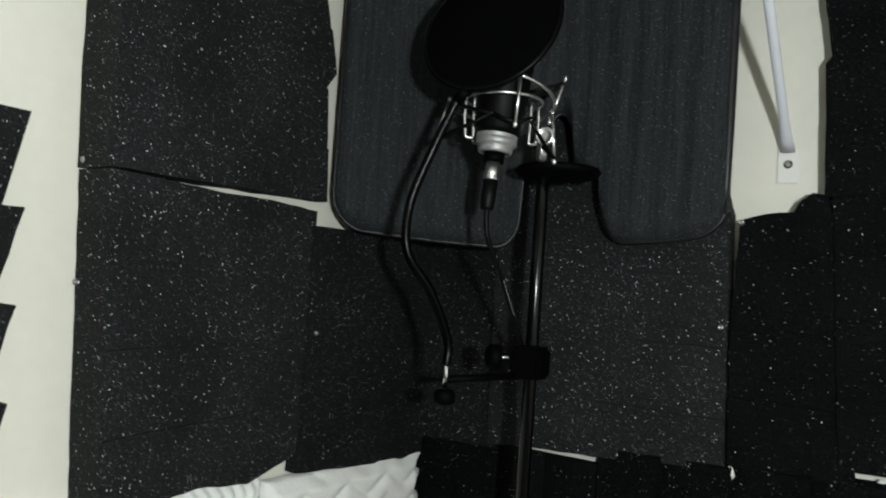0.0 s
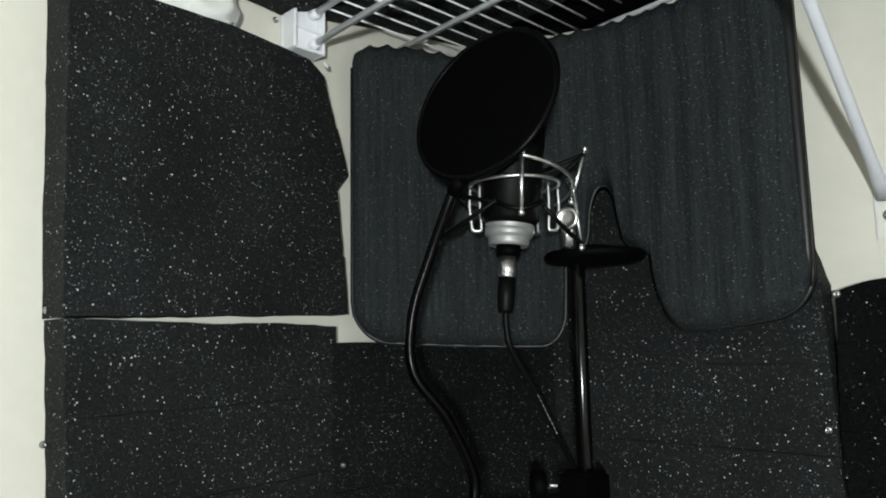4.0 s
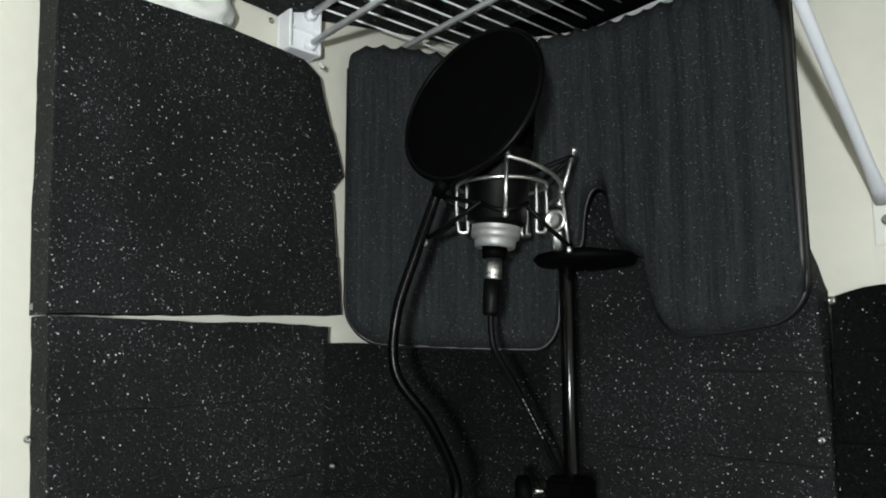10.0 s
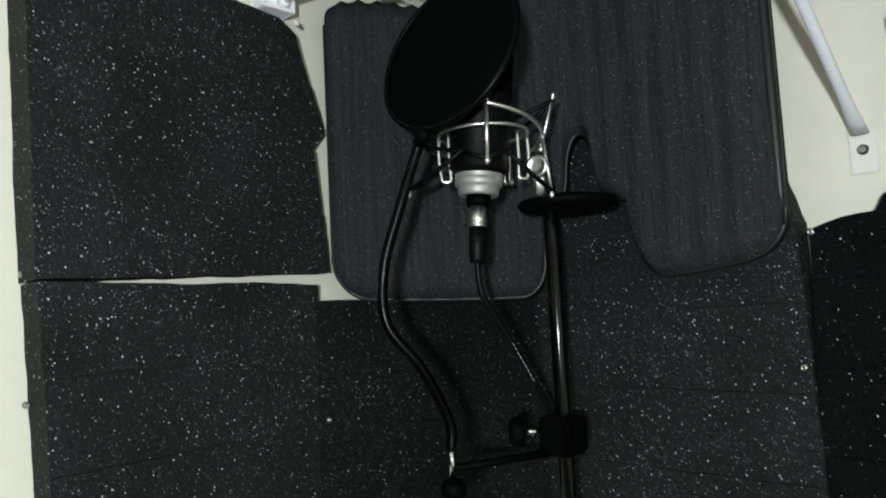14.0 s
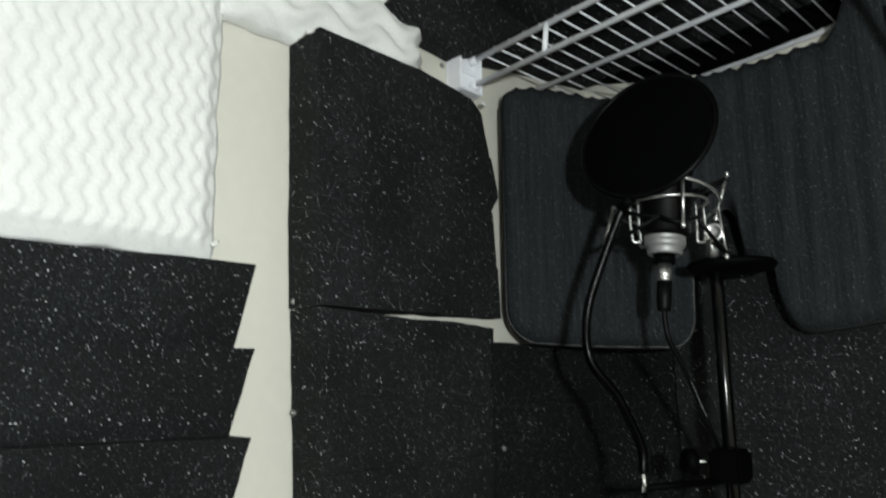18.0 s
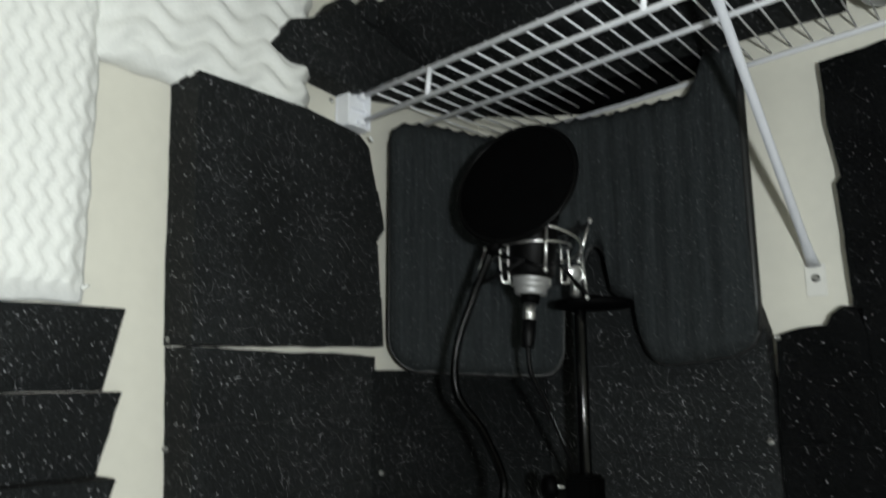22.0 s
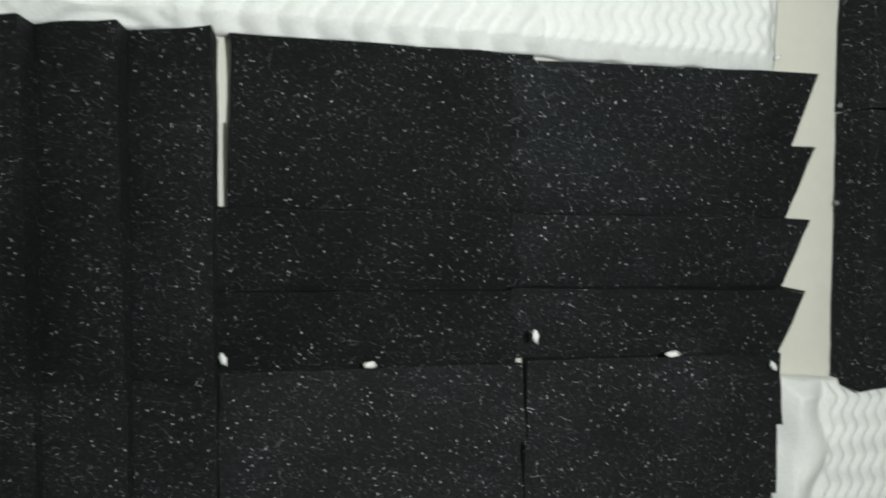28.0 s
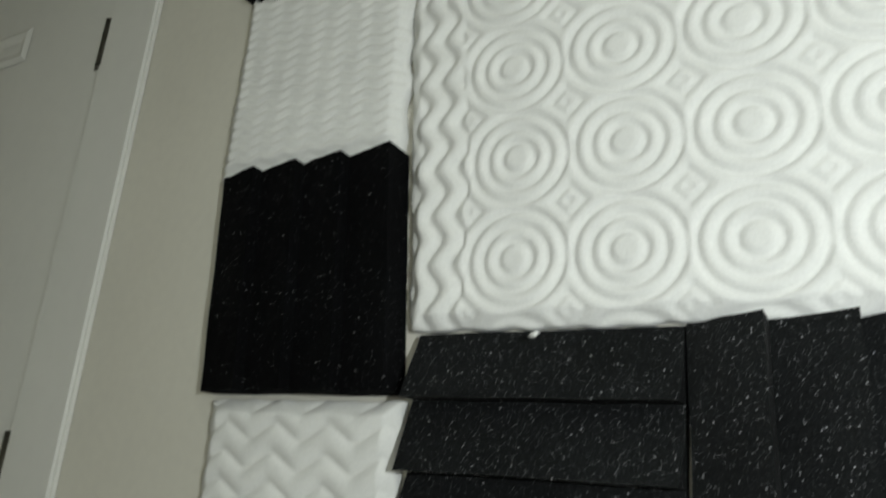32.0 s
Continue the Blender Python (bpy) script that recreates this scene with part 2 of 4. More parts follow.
def box(lo, hi, bevel=0.0, bm=None):
    bm = bm or bmesh.new()
    lo, hi = Vector(lo), Vector(hi)
    made = bmesh.ops.create_cube(bm, size=1, matrix=Matrix.Translation((lo + hi) / 2) @ Matrix.Diagonal((*(hi - lo), 1)))
    if bevel:
        edges = list({e for v in made["verts"] for e in v.link_edges})
        bmesh.ops.bevel(bm, geom=edges, offset=bevel, segments=2, affect="EDGES")
    return bm


def tube(points, radius, sides=8, bm=None, closed=False, radii=None):
    """A round rod along a line of points."""
    bm = bm or bmesh.new()
    pts = [Vector(p) for p in points]
    n = len(pts)
    rings, side = [], None
    for i, p in enumerate(pts):
        a = pts[(i - 1) % n] if closed or i else p
        b = pts[(i + 1) % n] if closed or i < n - 1 else p
        way = (b - a).normalized()
        side = way.orthogonal().normalized() if side is None else (side - way * side.dot(way)).normalized()
        up = way.cross(side)
        r = radii[i] if radii else radius
        rings.append([bm.verts.new(p + (side * math.cos(k) + up * math.sin(k)) * r) for k in (2 * math.pi * j / sides for j in range(sides))])
    for i in range(n if closed else n - 1):
        a, b = rings[i], rings[(i + 1) % n]
        for j in range(sides):
            bm.faces.new((a[j], a[(j + 1) % sides], b[(j + 1) % sides], b[j]))
    if not closed:
        bm.faces.new(rings[0][::-1])
        bm.faces.new(rings[-1])
    return bm


def smooth_line(points, steps=8):
    pts = [Vector(p) for p in points]
    pts = [2 * pts[0] - pts[1]] + pts + [2 * pts[-1] - pts[-2]]
    out = []
    for i in range(1, len(pts) - 2):
        p0, p1, p2, p3 = pts[i - 1:i + 3]
        for k in range(steps):
            t = k / steps
            out.append(0.5 * (2 * p1 + (p2 - p0) * t + (2 * p0 - 5 * p1 + 4 * p2 - p3) * t * t + (3 * p1 - p0 - 3 * p2 + p3) * t ** 3))
    return out + [pts[-2]]


def lathe(profile, sides=28, bm=None, m=None):
    """Turned about the z axis: rows of radius and height."""
    bm = bm or bmesh.new()
    m = m or Matrix()
    rings = [[bm.verts.new(m @ Vector((r * math.cos(a), r * math.sin(a), z))) for a in (2 * math.pi * j / sides for j in range(sides))] for r, z in profile]
    for a, b in zip(rings, rings[1:]):
        for j in range(sides):
            bm.faces.new((a[j], a[(j + 1) % sides], b[(j + 1) % sides], b[j]))
    bm.faces.new(rings[0][::-1])
    bm.faces.new(rings[-1])
    return bm


def screw_head(at, normal, radius=0.004):
    m = Vector(normal).to_track_quat("Z", "Y").to_matrix().to_4x4()
    m.translation = at
    ob = thing("screw", lathe([(radius, 0), (radius, 0.0012), (radius * 0.7, 0.0026), (radius * 0.35, 0.003), (radius * 0.3, 0.0018)], 12, None, m), STEEL,
               "small round-headed steel screw holding the foam", "screw", "screws in the walls", smooth=True)
    return ob


# ---- foam helpers: places on a plane with origin o, along u, up v, out n ----
class Plane:
    def __init__(self, o, u, v, n):
        self.o, self.u, self.v, self.n = Vector(o), Vector(u), Vector(v), Vector(n)

    def at(self, a, b, h):
        return self.o + self.u * a + self.v * b + self.n * h


SLOPE = -0.2
WALL_A = Plane((0, 0, 0), (0, 1, 0), (0, 0, 1), (1, 0, 0))
WALL_B = Plane((0, 0, 0), (1, 0, 0), (0, 0, 1), (0, -1, 0))
CEIL_N = Vector((0, SLOPE, -1)).normalized()
CEIL = Plane((0, 0, 1.70 + SLOPE * 0.365), (1, 0, 0), Vector((0, 1, SLOPE)).normalized(), CEIL_N)


def wedge_panel(plane, a0, a1, b0, b1, teeth, ridges="a", tip="hi", low=0.018, high=0.055, mat=None, seed=0, label="", skew=0.0, lean=0.0, fade=1.0, setback=0.0):
    """Wedge foam: ridges run along a (or b); each wedge rises slowly to its tip at the hi (or lo) side and drops back square.
    setback: how far the upper half of the wedges is cut back at its start."""
    rnd = random.Random(seed)
    s0, s1, r0, r1 = (b0, b1, a0, a1) if ridges == "a" else (a0, a1, b0, b1)
    mid = ((a0 + a1) / 2, (b0 + b1) / 2)
    panel = base("acoustic_foam_panel", plane.at(*mid, 0), label or "charcoal wedge acoustic foam panel with bright flecks on cream wall", "foam panel", "acoustic foam panels")
    count = 10
    for k in range(teeth):
        p, q = s0 + (s1 - s0) * k / teeth, s0 + (s1 - s0) * (k + 1) / teeth
        cut = (q - p) * 0.0015
        hs = (low, high) if tip == "hi" else (high, low)
        profile = [(p + cut + (q - p - 2 * cut) * f, hs[0] + (hs[1] - hs[0]) * f) for f in (0, 0.25, 0.5, 0.75, 1)]
        line = [(profile[0][0], 0.002)] + profile + [(profile[-1][0], 0.002)]
        bm, rows = bmesh.new(), []
        for i in range(count + 1):
            start = r0 + (setback if k >= teeth / 2 else 0)
            r = start + (r1 - start) * i / count
            row = []
            for s, h in line:
                wob = 0.0022 * noise.noise((s * 17 + seed, r * 17, seed * 3.1)) + 0.0008 * rnd.uniform(-1, 1)
                edge = 0.0025 * noise.noise((s * 40, seed * 7.7, r * 3)) if i in (0, count) else 0
                a, b = (r + edge, s + wob * 0.5) if ridges == "a" else (s + wob * 0.5, r + edge)
                a, b = a + lean * (b - mid[1]), b + skew * (a - mid[0])
                row.append(bm.verts.new(plane.at(a, b, max(0.002, h * (fade + (1 - fade) * i / count if h > 0.003 else 1) + (wob if h > 0.003 else 0))) - panel.location))
            rows.append(row)
        for u, v in zip(rows, rows[1:]):
            for j in range(len(u) - 1):
                bm.faces.new((u[j], u[j + 1], v[j + 1], v[j]))
            bm.faces.new((u[-1], u[0], v[0], v[-1]))
        bm.faces.new(rows[0])
        bm.faces.new(rows[-1][::-1])
        part("foam_wedge", bm, mat or FOAM, panel)
    return panel


def zigzag(x):
    """A zigzag from -1 to 1 with softened turns."""
    return math.asin(0.9 * math.cos(2 * math.pi * x)) / math.asin(0.9)


def wave(a, b, pitch, length, swing):
    """Upright ridges that swing from side to side on their way up."""
    return (0.5 + 0.5 * math.cos(2 * math.pi * (a + swing * math.sin(2 * math.pi * b / length)) / pitch)) ** 0.6


def rings(a, b, pitch, rise, a0, b0):
    """Round bosses: a broad centre with a slight dimple and two rings with narrow grooves, and a small lozenge between four of them."""
    u, v = (a - a0) / pitch, (b - b0) / rise
    u, v = abs(u - round(u)), abs(v - round(v))
    r = math.hypot(u, v)
    if r < 0.462:
        crest = (0.5 + 0.5 * math.cos(2 * math.pi * max(0, r - 0.0877) / 0.1495)) ** 0.6
        return 0.74 * (crest - 0.12 * math.exp(-(r / 0.03) ** 2))
    d = 1 - u - v
    e = min(1, (r - 0.462) / 0.06)
    return e * e * (3 - 2 * e) * (0.8 - 0.5 * math.exp(-((d - 0.15) / 0.05) ** 2) - 0.5 * math.exp(-(d / 0.05) ** 2))


def sheet(plane, a0, a1, b0, b1, height, step, label, thick=0.022, edge=0.004, seed=0, cut=None, bite=0.0, name="foam_topper_sheet", lean=0.0, deep=0.0085):
    """A moulded white foam sheet with relief from height(a, b), 0 to 1, and soft edges. cut: shifts the top edge."""
    bm = bmesh.new()
    na, nb = max(4, round((a1 - a0) / step)), max(4, round((b1 - b0) / step))
    grid = []
    for i in range(na + 1):
        row = []
        for j in range(nb + 1):
            a = a0 + (a1 - a0) * i / na
            top = b1 + (cut(a) if cut else 0)
            b = b0 + (top - b0) * j / nb
            a += lean * (b - b0) * (1 - i / na)
            h = thick + deep * height(a, b) + 0.004 * noise.noise((a * 4, b * 4, seed))
            near = min((a1 - a0) * i / na, (a1 - a0) * (1 - i / na), b - b0, top - b)
            h *= 0.55 + 0.45 * min(1, near / 0.018)
            rag = edge * noise.noise((a * 30, b * 30, seed + 5))
            side, level = max(0, 1 - min(i, na - i) / 4), max(0, 1 - min(j, nb - j) / 4)
            tooth = bite * math.sin(2 * math.pi * b / 0.0343 + 2 * noise.noise((b * 20, 0, seed))) * max(0, 1 - (na - i) / 7)
            row.append(bm.verts.new(plane.at(a + rag * side + tooth, b + rag * level, h)))
        grid.append(row)
    for i in range(na):
        for j in range(nb):
            bm.faces.new((grid[i][j], grid[i + 1][j], grid[i + 1][j + 1], grid[i][j + 1]))
    rim = [grid[i][0] for i in range(na + 1)] + [grid[na][j] for j in range(1, nb + 1)] + [grid[i][nb] for i in range(na - 1, -1, -1)] + [grid[0][j] for j in range(nb - 1, 0, -1)]
    back = [bm.verts.new(v.co - plane.n * ((v.co - plane.o).dot(plane.n) - 0.002)) for v in rim]
    for k in range(len(rim)):
        q = (k + 1) % len(rim)
        bm.faces.new((rim[k], rim[q], back[q], back[k]))
    return thing(name, bm, WHITE_FOAM, label, "foam sheet", "white foam sheets", smooth=True)


# ---- the closet: walls, sloped ceiling, floor ----
def slab(name, corners, push, mat, label, category):
    bm = bmesh.new()
    front = [bm.verts.new(c) for c in corners]
    rear = [bm.verts.new(Vector(c) + Vector(push)) for c in corners]
    bm.faces.new(front)
    bm.faces.new(rear[::-1])
    for i in range(len(front)):
        j = (i + 1) % len(front)
        bm.faces.new((front[i], rear[i], rear[j], front[j]))
    return thing(name, bm, mat, label, category, kind="structure")


def ceil_z(y):
    return 1.70 + SLOPE * (y + 0.365)


FAR, WIDE = -3.7, 1.75
DOOR_Y0, DOOR_Y1, DOOR_Z = -3.38, -2.60, 2.10
slab("floor", [(-0.12, 0.12, 0), (WIDE + 0.12, 0.12, 0), (WIDE + 0.12, FAR - 0.12, 0), (-0.12, FAR - 0.12, 0)], (0, 0, -0.1), FLOOR, "grey carpeted closet floor", "floor")
slab("ceiling", [(-0.12, 0.12, ceil_z(0.12)), (WIDE + 0.12, 0.12, ceil_z(0.12)), (WIDE + 0.12, FAR - 0.12, ceil_z(FAR - 0.12)), (-0.12, FAR - 0.12, ceil_z(FAR - 0.12))], (0, 0, 0.1), CEIL_PAINT,
     "cream painted sloped closet ceiling", "ceiling")
slab("wall_west", [(0, 0, 0), (0, 0, ceil_z(0)), (0, FAR, ceil_z(FAR)), (0, FAR, 0), (0, DOOR_Y0, 0), (0, DOOR_Y0, DOOR_Z), (0, DOOR_Y1, DOOR_Z), (0, DOOR_Y1, 0)], (-0.12, 0, 0), PAINT, "cream painted closet wall", "wall")
slab("wall_north", [(-0.12, 0, 0), (WIDE + 0.12, 0, 0), (WIDE + 0.12, 0, ceil_z(0)), (-0.12, 0, ceil_z(0))], (0, 0.12, 0), PAINT, "cream painted closet wall behind the microphone", "wall")
slab("wall_east", [(WIDE, 0, 0), (WIDE, 0, ceil_z(0)), (WIDE, FAR, ceil_z(FAR)), (WIDE, FAR, 0)], (0.12, 0, 0), PAINT, "cream painted closet wall", "wall")
slab("wall_south", [(-0.12, FAR, 0), (WIDE + 0.12, FAR, 0), (WIDE + 0.12, FAR, ceil_z(FAR)), (-0.12, FAR, ceil_z(FAR))], (0, -0.12, 0), PAINT, "cream painted closet wall", "wall")

# ---- foam on the long wall ----
wedge_panel(WALL_A, -0.9480, -0.629, 0.930, 1.234, 4, "a", "hi", 0.020, 0.058, seed=4, fade=0.45, lean=-0.016)
wedge_panel(WALL_A, -1.2345, -0.9335, 0.925, 1.240, 4, "a", "hi", 0.014, 0.024, FOAM_MID, seed=5, lean=0.02, setback=0.0107)
wedge_panel(WALL_A, -1.5275, -1.2325, 0.925, 1.236, 4, "b", "hi", 0.025, 0.068, seed=6, lean=-0.005)
wedge_panel(WALL_A, -1.835, -1.533, 0.929, 1.236, 4, "a", "lo", 0.018, 0.050, FOAM_MID, seed=7, lean=0.02)
wedge_panel(WALL_A, -0.925, -0.624, 0.612, 0.9298, 4, "a", "lo", 0.020, 0.030, seed=8)
wedge_panel(WALL_A, -1.2300, -0.927, 0.612, 0.9245, 4, "a", "lo", 0.014, 0.030, seed=9)
wedge_panel(WALL_A, -1.530, -1.2305, 0.612, 0.9245, 4, "b", "hi", 0.03, 0.052, seed=10)
wedge_panel(WALL_A, -1.838, -1.537, 0.612, 0.9285, 4, "a", "lo", 0.018, 0.050, FOAM_MID, seed=11)
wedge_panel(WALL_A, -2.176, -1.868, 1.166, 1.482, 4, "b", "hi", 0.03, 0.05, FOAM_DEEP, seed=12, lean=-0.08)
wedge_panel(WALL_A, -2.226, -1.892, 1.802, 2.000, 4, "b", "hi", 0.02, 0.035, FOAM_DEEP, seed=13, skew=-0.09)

def big_relief(a, b):
    """Bands of the sheet: waves, four columns of rings that fan out a little upwards, waves, and fine waves."""
    e = a + 0.18 * min(0, 1.44 - b) * (a + 1.2)
    if e < -1.775:
        return wave(a, b, 0.034, 0.062, 0.0088)
    if e < -1.268:
        return rings(e, b, 0.1272, 0.1230, -1.7115, 1.3170)
    if a < -0.925:
        return wave(a, b, 0.034, 0.062, 0.0088)
    return 0.42 * wave(a, b, 0.0155, 0.029, 0.0036)


sheet(WALL_A, -1.847, -0.653, 1.240, 1.975, big_relief, 0.0034, "white foam mattress-topper sheet moulded with rings and waves", 0.024, seed=1, cut=lambda a: -0.2 * (a + 1.838), lean=-0.085, deep=0.0072)

def low_relief(a, b):
    """A broad wavy ridge along the cut side, then a fine zigzag."""
    return 1.5 * wave(a + 0.592, b, 0.064, 0.105, 0.011) if a < -0.560 else 0.65 * wave(a, b, 0.0155, 0.034, 0.0038)


sheet(WALL_A, -0.660, -0.392, 1.487, 1.690, lambda a, b: wave(b, a, 0.031, 0.075, 0.0095), 0.0048, "white foam topper offcut with wavy ridges above the shelf bracket", 0.026, seed=2,
      cut=lambda a: -0.2 * (a + 0.388), bite=0.003)
sheet(WALL_A, -0.622, -0.318, 0.50, 0.900, low_relief, 0.0030, "white foam topper sheet with a fine zigzag pattern", 0.022, seed=3, cut=lambda a: -0.045 * (a + 0.622))
sheet(WALL_A, -0.314, -0.012, 0.50, 0.876, lambda a, b: (0.5 + 0.5 * math.cos(2 * math.pi * (b + 0.0102 * zigzag((a + 0.300) / 0.082)) / 0.0343)) ** 0.33, 0.0030,
      "white foam topper sheet moulded with chevron ridges", 0.024, seed=4, cut=lambda a: -0.025 * (a + 0.314), bite=0.011, deep=0.0072)
sheet(WALL_A, -2.207, -1.886, 1.484, 1.808, lambda a, b: wave(b, a, 0.0175, 0.045, 0.0032), 0.004, "white foam topper offcut with a fine zigzag pattern", 0.024, 0.008, seed=5, cut=lambda a: -0.09 * (a + 2.207) + 0.003 * math.sin(a * 170), deep=0.006)
sheet(WALL_A, -2.150, -1.850, 0.80, 1.158, lambda a, b: (0.5 + 0.5 * math.cos(2 * math.pi * (b + 0.0102 * zigzag((a + 0.02) / 0.082)) / 0.0355)) ** 0.33, 0.0031, "white foam topper offcut moulded with chevron ridges", 0.022, seed=6, deep=0.0062)

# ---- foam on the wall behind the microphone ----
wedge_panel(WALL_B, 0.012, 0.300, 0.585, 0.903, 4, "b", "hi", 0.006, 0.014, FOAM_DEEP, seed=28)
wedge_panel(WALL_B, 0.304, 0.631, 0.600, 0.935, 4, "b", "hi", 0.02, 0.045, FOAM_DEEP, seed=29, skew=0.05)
sheet(WALL_B, 0.632, 1.20, 0.50, 0.944, lambda a, b: 0.5 * wave(a, b, 0.0200, 0.041, 0.0044), 0.0042, "white foam topper sheet with a fine zigzag pattern", 0.022, seed=7, cut=lambda a: 0.09 * (a - 0.632))


def clip(poly, axis, level, above):
    """The part of a polygon above (or below) a level."""
    out = []
    for p, q in zip(poly, poly[1:] + poly[:1]):
        d, e = (p[axis] - level) * above, (q[axis] - level) * above
        if d >= 0:
            out.append(p)
        if d * e < 0:
            f = d / (d - e)
            out.append((p[0] + (q[0] - p[0]) * f, p[1] + (q[1] - p[1]) * f))
    return out


def cut_panel(plane, outline, depth, label, mat=None, seed=0, across=1, wide=0.078, swell=0.0):
    """A foam board cut to an outline, moulded in shallow bands; the front is a little uneven, the rim drawn in."""
    lo, hi = min(p[across] for p in outline), max(p[across] for p in outline)
    mid = [(min(p[k] for p in outline) + max(p[k] for p in outline)) / 2 for k in (0, 1)]
    board = base("acoustic_foam_panel", plane.at(*mid, 0), label, "foam panel", "acoustic foam panels")
    bands = max(1, round((hi - lo) / wide))
    for k in range(bands):
        p, q = lo + (hi - lo) * k / bands, lo + (hi - lo) * (k + 1) / bands
        piece = clip(clip(list(outline), across, p, 1), across, q, -1)
        piece = [a for a, b in zip(piece, piece[1:] + piece[:1]) if math.hypot(a[0] - b[0], a[1] - b[1]) > 0.0008]
        if len(piece) < 3:
            continue
        pts = []
        for (a, b), (c, d) in zip(piece, piece[1:] + piece[:1]):
            n = max(1, round(math.hypot(c - a, d - b) / 0.016))
            for i in range(n):
                x, y = a + (c - a) * i / n, b + (d - b) * i / n
                pts.append((x + 0.0014 * noise.noise((x * 45, y * 45, seed)), y + 0.0014 * noise.noise((x * 45, y * 45, seed + 9))))
        ca, cb = sum(v[0] for v in pts) / len(pts), sum(v[1] for v in pts) / len(pts)
        far = max(v[0] for v in outline)
        bm, loops = bmesh.new(), []
        for shrink, h in ((1.0, 0.002), (1.0, depth - 0.0015), (0.993, depth), (0.6, depth)):
            row = []
            for x, y in pts:
                a, b = ca + (x - ca) * shrink, cb + (y - cb) * shrink
                tilt = 0.0024 * (((a, b)[across] - p) / (q - p) - 0.5)
                row.append(bm.verts.new(plane.at(a, b, h + (tilt + swell * (far - a) + 0.0012 * noise.noise((a * 14, b * 14, seed)) if h > 0.01 else 0)) - board.location))
            loops.append(row)
        for u, v in zip(loops, loops[1:]):
            for i in range(len(u)):
                bm.faces.new((u[i], u[(i + 1) % len(u)], v[(i + 1) % len(u)], v[i]))
        bm.faces.new(loops[-1])
        bm.faces.new(loops[0][::-1])
        part("foam_band", bm, mat or FOAM, board)
    return board


# boards cut to shape beside and behind the microphone
cut_panel(WALL_A, [(-0.560, 1.203), (-0.245, 1.211), (-0.264, 1.352), (-0.246, 1.374), (-0.285, 1.482), (-0.307, 1.496), (-0.41, 1.499), (-0.570, 1.489)], 0.018,
          "charcoal acoustic foam board with a notched edge", seed=1, swell=0.122)
cut_panel(WALL_A, [(-0.540, 0.890), (-0.425, 0.896), (-0.351, 0.884), (-0.258, 0.904), (-0.264, 1.198), (-0.35, 1.201), (-0.42, 1.199), (-0.558, 1.202)], 0.018,
          "charcoal acoustic foam board with a ragged lower edge", seed=2, swell=0.118)
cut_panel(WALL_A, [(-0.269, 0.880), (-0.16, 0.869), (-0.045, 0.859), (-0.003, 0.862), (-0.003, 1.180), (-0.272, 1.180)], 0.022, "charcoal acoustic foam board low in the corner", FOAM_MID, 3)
cut_panel(WALL_B, [(0.146, 0.902), (0.195, 0.9085), (0.30, 0.914), (0.458, 0.930), (0.453, 1.10), (0.451, 1.225), (0.40, 1.40), (0.136, 1.40)], 0.030, "charcoal acoustic foam board behind the microphone stand", seed=21)
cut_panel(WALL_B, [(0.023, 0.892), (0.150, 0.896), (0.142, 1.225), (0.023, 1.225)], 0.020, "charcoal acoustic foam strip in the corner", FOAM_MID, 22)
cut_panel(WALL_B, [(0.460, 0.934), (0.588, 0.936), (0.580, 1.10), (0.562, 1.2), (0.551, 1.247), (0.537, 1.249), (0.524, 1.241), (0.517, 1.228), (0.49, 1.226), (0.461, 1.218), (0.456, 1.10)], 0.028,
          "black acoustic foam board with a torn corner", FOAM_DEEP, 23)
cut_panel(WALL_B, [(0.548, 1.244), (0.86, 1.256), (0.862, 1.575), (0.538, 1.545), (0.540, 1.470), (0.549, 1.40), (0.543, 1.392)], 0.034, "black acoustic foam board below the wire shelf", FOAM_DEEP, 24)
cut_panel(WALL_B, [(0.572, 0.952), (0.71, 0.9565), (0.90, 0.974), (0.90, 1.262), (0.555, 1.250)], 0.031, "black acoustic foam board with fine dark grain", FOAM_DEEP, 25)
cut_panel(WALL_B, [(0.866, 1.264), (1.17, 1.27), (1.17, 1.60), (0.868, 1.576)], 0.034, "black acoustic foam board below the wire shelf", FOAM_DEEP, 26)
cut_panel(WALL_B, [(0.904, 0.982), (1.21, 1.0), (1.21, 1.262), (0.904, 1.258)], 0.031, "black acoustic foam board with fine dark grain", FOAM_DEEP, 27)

# ---- foam under the sloped ceiling ----
def ceil_b(y):
    return y / math.sqrt(1 + SLOPE * SLOPE) * (1 + SLOPE * SLOPE)


cut_panel(CEIL, [(a, ceil_b(y)) for a, y in ((0.004, -0.308), (0.047, -0.318), (0.052, -0.296), (0.136, -0.317), (0.139, -0.295), (0.217, -0.319), (0.282, -0.276), (0.307, -0.315), (0.374, -0.281), (0.390, -0.306),
                                            (0.426, -0.312), (0.464, -0.284), (0.481, -0.318), (0.555, -0.286), (0.559, -0.245), (0.575, -0.035), (0.004, -0.035))], 0.04, "charcoal acoustic foam board with a stepped front edge under the ceiling", seed=31, across=0)
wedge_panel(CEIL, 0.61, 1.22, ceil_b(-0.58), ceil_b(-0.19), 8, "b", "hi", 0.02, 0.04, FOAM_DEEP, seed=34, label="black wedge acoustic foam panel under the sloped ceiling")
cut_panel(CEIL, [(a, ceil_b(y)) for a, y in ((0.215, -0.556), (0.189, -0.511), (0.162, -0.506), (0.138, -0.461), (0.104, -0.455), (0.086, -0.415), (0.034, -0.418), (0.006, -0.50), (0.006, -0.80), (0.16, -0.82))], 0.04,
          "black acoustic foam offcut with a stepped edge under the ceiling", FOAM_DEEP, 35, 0)
